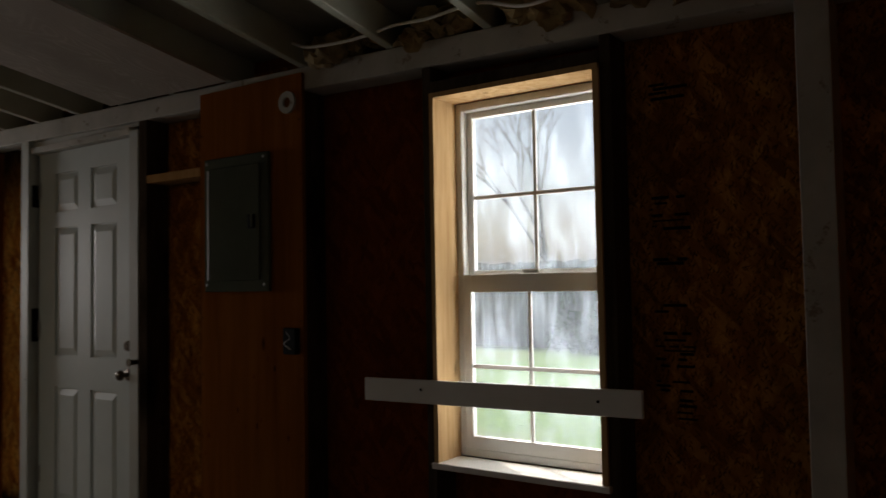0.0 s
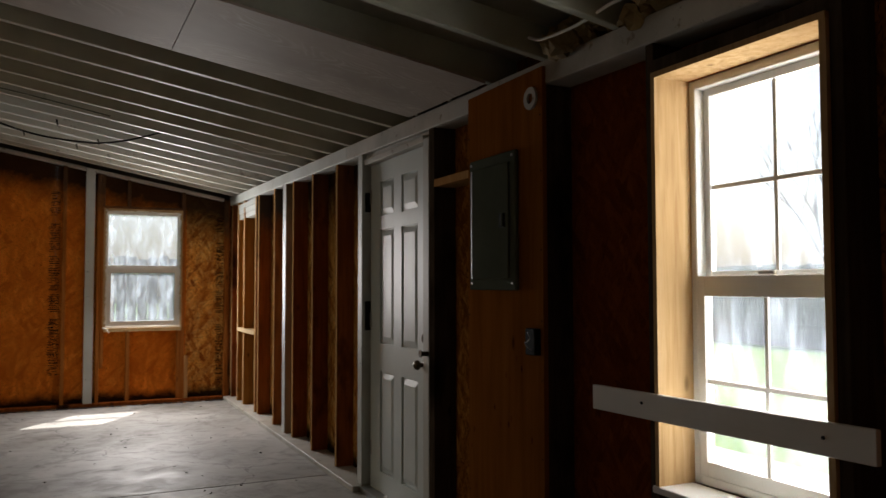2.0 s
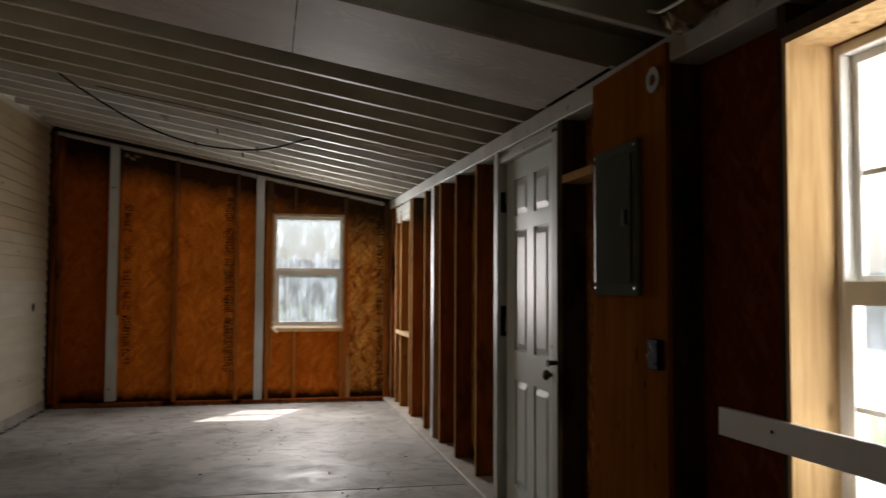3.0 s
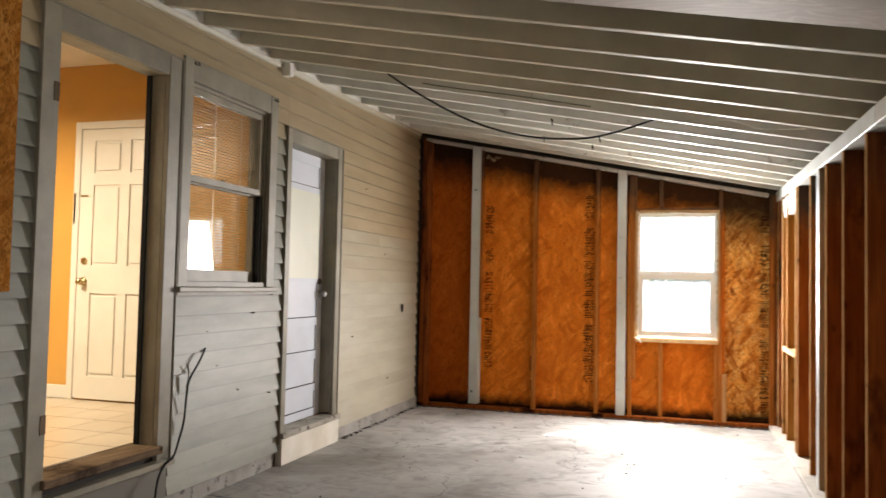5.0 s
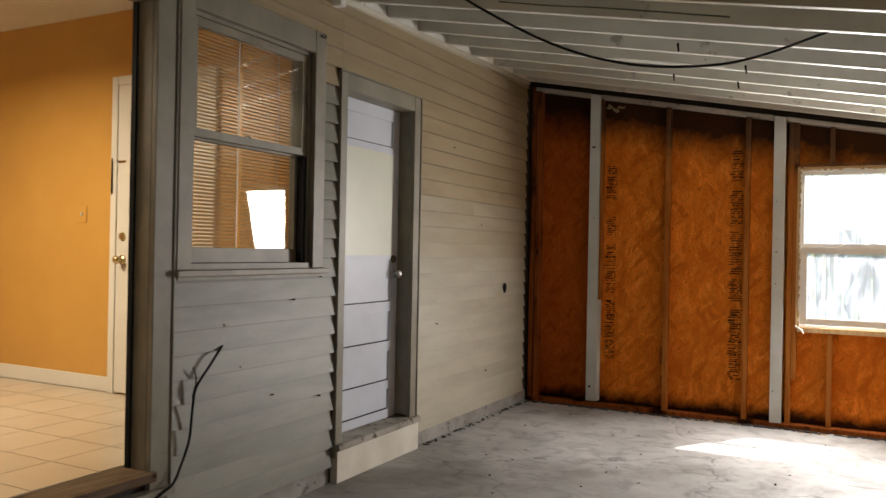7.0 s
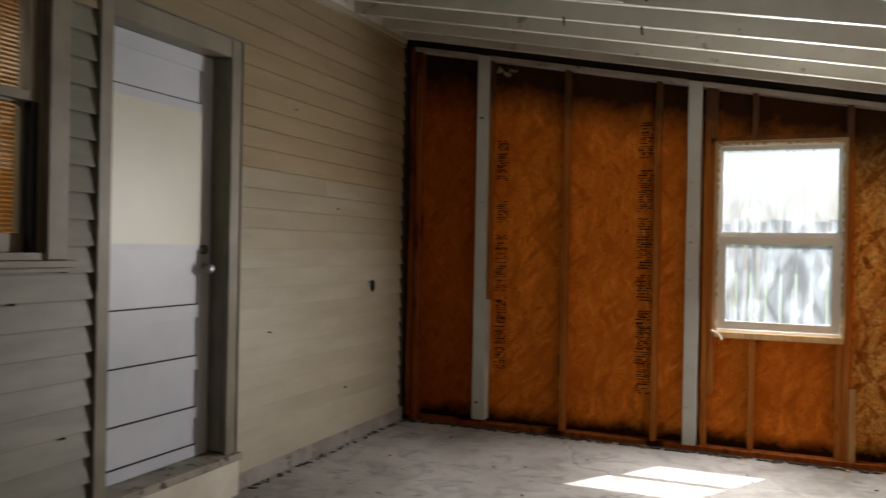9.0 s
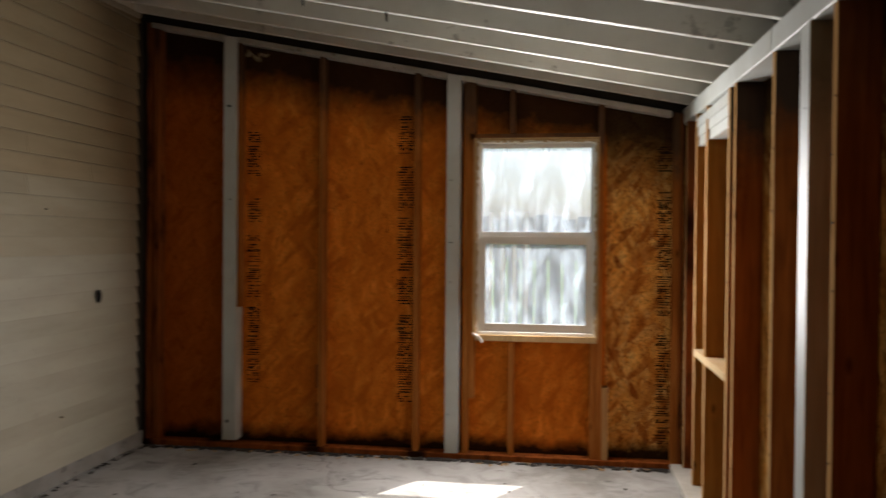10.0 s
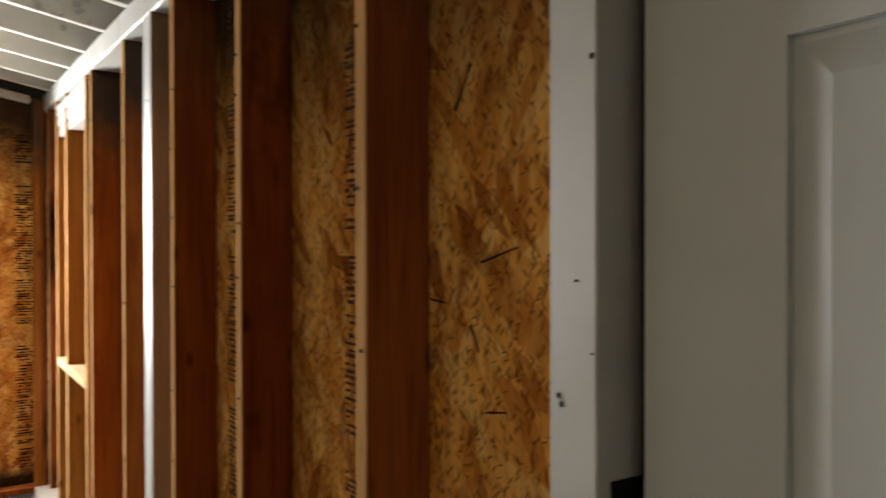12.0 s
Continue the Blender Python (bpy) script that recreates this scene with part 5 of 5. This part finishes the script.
for i, (x, y, w, h) in enumerate(((16.0, -9.0, 0.9, 1.2), (16.1, -5.5, 1.1, 1.6), (16.2, -2.2, 0.8, 1.0), (1.9, 2.7, 0.4, 0.8), (3.9, 2.7, 0.4, 1.0))):
    shrub(x, y, w, h, i)

# ---- kitchen tiles ----
TS = 0.325
bm = bmesh.new()
box(bm, -TS / 2 + 0.003, TS / 2 - 0.003, -TS / 2 + 0.003, TS / 2 - 0.003, -0.0035, 0.0)
tile_me = bpy.data.meshes.new("tile")
bm.to_mesh(tile_me)
bm.free()
tile_me.materials.append(M["tile"])
for i in range(12):
    for j in range(14):
        t = new("tile", tile_me)
        t.parent = kf
        t.location = Vector((-0.145 - (i + 0.5) * TS, KW - 0.02 - (j + 0.5) * TS, KZ0)) - ORG[kf.name]


# white stakes outside the end window
for k in range(5):
    x = 2.09 + 0.123 * k
    pbox("stake", (x - 0.02, x + 0.02, 3.0, 3.02, -0.16, 1.75), "vinyl", None, "white wooden stake before the grey fence", category="stake")
# ragged foam round the end window
r = random.Random(12)


def foam(x0, x1, z0, z1):
    bm = bmesh.new()
    n = int(max(x1 - x0, z1 - z0) / 0.022)
    for k in range(n):
        f0, f1 = k / n, (k + 1.15) / n
        w, d = r.uniform(0.004, 0.02), r.uniform(0.004, 0.02)
        if x1 - x0 > z1 - z0:
            box(bm, x0 + (x1 - x0) * f0, x0 + (x1 - x0) * min(f1, 1), 0.002 + d * 0.2, 0.0195, z1 - w, z1)
        elif x0 < 2.5:
            box(bm, x0, x0 + w, 0.002 + d * 0.2, 0.0195, z0 + (z1 - z0) * f0, z0 + (z1 - z0) * min(f1, 1))
        else:
            box(bm, x1 - w, x1, 0.002 + d * 0.2, 0.0195, z0 + (z1 - z0) * f0, z0 + (z1 - z0) * min(f1, 1))
    return bm


for dims in ((EX0, EX0 + 0.02, EZ0, EZ1), (EX1 - 0.02, EX1, EZ0, EZ1), (EX0, EX1, EZ1 - 0.02, EZ1)):
    part("foam", foam(*dims), "foam", w1, "ragged tan gap foam", kind="stuff")
tube("torn_film", arc([(2.35, -0.012, 0.845), (2.375, -0.02, 0.835), (2.395, -0.02, 0.822), (2.41, -0.016, 0.80), (2.415, -0.018, 0.785)], 6), 0.005, "vinyl", w1, "torn white scrap")

# cables, insulation, small things
tube("cable", arc([(0.50, -3.46, 3.0), (0.68, -3.4, 2.92), (1.0, -3.3, 2.69), (1.4, -3.2, 2.47), (1.75, -3.1, 2.365), (2.1, -3.05, 2.335), (2.35, -2.98, 2.375), (2.68, -2.86, 2.50)], 10), 0.007, "black", None, "black cable drooping between the rafters", category="cable")
tube("cable", arc([(0.02, -4.10, 0.92), (0.045, -4.15, 0.90), (0.06, -4.22, 0.845), (0.06, -4.31, 0.75), (0.055, -4.325, 0.67), (0.055, -4.345, 0.51), (0.06, -4.40, 0.40), (0.075, -4.46, 0.335), (0.08, -4.55, 0.30), (0.10, -4.63, 0.235), (0.12, -4.68, 0.10), (0.13, -4.70, 0.007)], 8), 0.006, "black", None, "black cable hanging from a hole in the siding", category="cable")
tube("cable", arc([(0.05, -4.325, 0.70), (0.048, -4.30, 0.78), (0.045, -4.318, 0.84)], 6), 0.004, "panel_grey", None, "short grey wire stub on the siding", category="cable")
tube("cable", arc([(3.60, -6.70, 2.26), (3.60, -6.79, 2.228), (3.60, -6.96, 2.215), (3.60, -7.08, 2.216), (3.60, -7.21, 2.228), (3.60, -7.36, 2.222), (3.60, -7.50, 2.231),
                   (3.60, -7.60, 2.228), (3.60, -7.74, 2.186), (3.60, -7.88, 2.193), (3.60, -8.10, 2.23)], 6), 0.006, "vinyl", None, "white cable strung between rafters over the window", category="cable")
tube("cable", arc([(1.12, -3.31, 2.700), (1.40, -3.29, 2.650), (1.71, -3.28, 2.600), (2.25, -3.26, 2.500)], 6), 0.004, "panel_grey", None, "thin grey wire lying along the rafters", category="cable")
tube("cable", arc([(3.02, -3.36, 2.365), (3.12, -3.35, 2.352), (3.24, -3.30, 2.318), (3.36, -3.32, 2.302), (3.50, -3.36, 2.290)], 6), 0.004, "vinyl", None, "short white wire sagging between two rafters", category="cable")
r = random.Random(5)
for a, b in zip(RY[:-1], RY[1:]):
    if a > -6.3 or b < -9.3:
        continue
    ins = thing("insulation", (3.71, (a + b) / 2, beam_top((a + b) / 2)), "torn yellow glass-wool stuffed over the top plate", "insulation")
    for k in range(6):
        bm = bmesh.new()
        y = r.uniform(b + 0.08, a - 0.08)
        bmesh.ops.create_icosphere(bm, subdivisions=3, radius=r.uniform(0.045, 0.085), matrix=Matrix.Translation((r.uniform(3.68, 3.75), y, beam_top(y) + r.uniform(0.0, 0.08))) @ Matrix.Diagonal((0.9, 1.25, 0.75, 1)))
        for v in bm.verts:
            v.co += noise.noise_vector(v.co * 18) * 0.035 + noise.noise_vector(v.co * 55) * 0.02
            v.co.y = min(max(v.co.y, b + 0.022), a - 0.022)
        part("tuft", bm, "insulation", ins)
for y, z in ((-3.72, 0.62), (-3.98, 0.80), (-4.10, 1.02), (-3.30, 0.55), (-3.55, 1.12), (-1.10, 1.62), (-1.85, 0.86), (-0.95, 0.40), (-1.62, 2.2)):
    bm = bmesh.new()
    cyl(bm, (0.012, y, z), (0.034, y, z), 0.005, 0.004, 7)
    part("nail_head", bm, "bronze", house)
hl = thing("hole", (0.02, -0.578, 1.06), "dark round hole cut through the cream siding", "hole")
bm = bmesh.new()
bmesh.ops.create_cone(bm, cap_ends=True, segments=18, radius1=0.034, radius2=0.03, depth=0.006, matrix=Matrix.Translation((0.029, -0.578, 1.086)) @ Matrix.Rotation(math.pi / 2, 4, "Y") @ Matrix.Diagonal((1.35, 0.9, 1, 1)))
part("rim", bm, "black", hl)
# nails left in rafters and posts
for x, y, z in ((2.05, -1.365, 2.59), (2.2, -2.236, 2.50), (1.9, -2.65, 2.56), (1.62, -1.366, 2.68)):
    bm = bmesh.new()
    cyl(bm, (x, y - 0.005, z), (x + 0.01, y - 0.03, z - 0.05), 0.007, 0.005, 6)
    part("nail", bm, "black", None, "bent rusty nail in a painted rafter", category="nail")

# dirt and splinters gathered at the foot of the walls
def debris(name, label, x0, x1, y0, y1, n, seed, mat, size):
    r = random.Random(seed)
    bm = bmesh.new()
    for k in range(n):
        x, y = r.uniform(x0, x1), r.uniform(y0, y1)
        l, w, h = r.uniform(0.3, 1) * size, r.uniform(0.1, 0.3) * size, r.uniform(0.002, 0.008)
        a = r.uniform(0, math.pi)
        c, s_ = math.cos(a), math.sin(a)
        pts = []
        for i in (-l / 2, l / 2):
            for j in (-w / 2, w / 2):
                q = (x + i * c - j * s_, y + i * s_ + j * c)
                pts += [(*q, 0.001), (q[0], q[1], 0.001 + h)]
        hexa(bm, pts)
    part(name, bm, mat, None, label, kind="stuff")


debris("dirt", "dark dirt and crumbs along the foot of the stud wall", 0.05, 3.62, -0.075, -0.012, 420, 1, "void", 0.07)
debris("splinters", "pale splinters and crumbs along the stud wall", 0.2, 3.5, -0.12, -0.02, 50, 2, "pine", 0.05)
debris("dirt", "dark crumbs along the house wall", 0.03, 0.07, -2.1, -0.1, 60, 3, "void", 0.04)
debris("crumbs", "scattered dark crumbs on the slab", 0.4, 3.4, -5.0, -0.3, 60, 4, "void", 0.022)
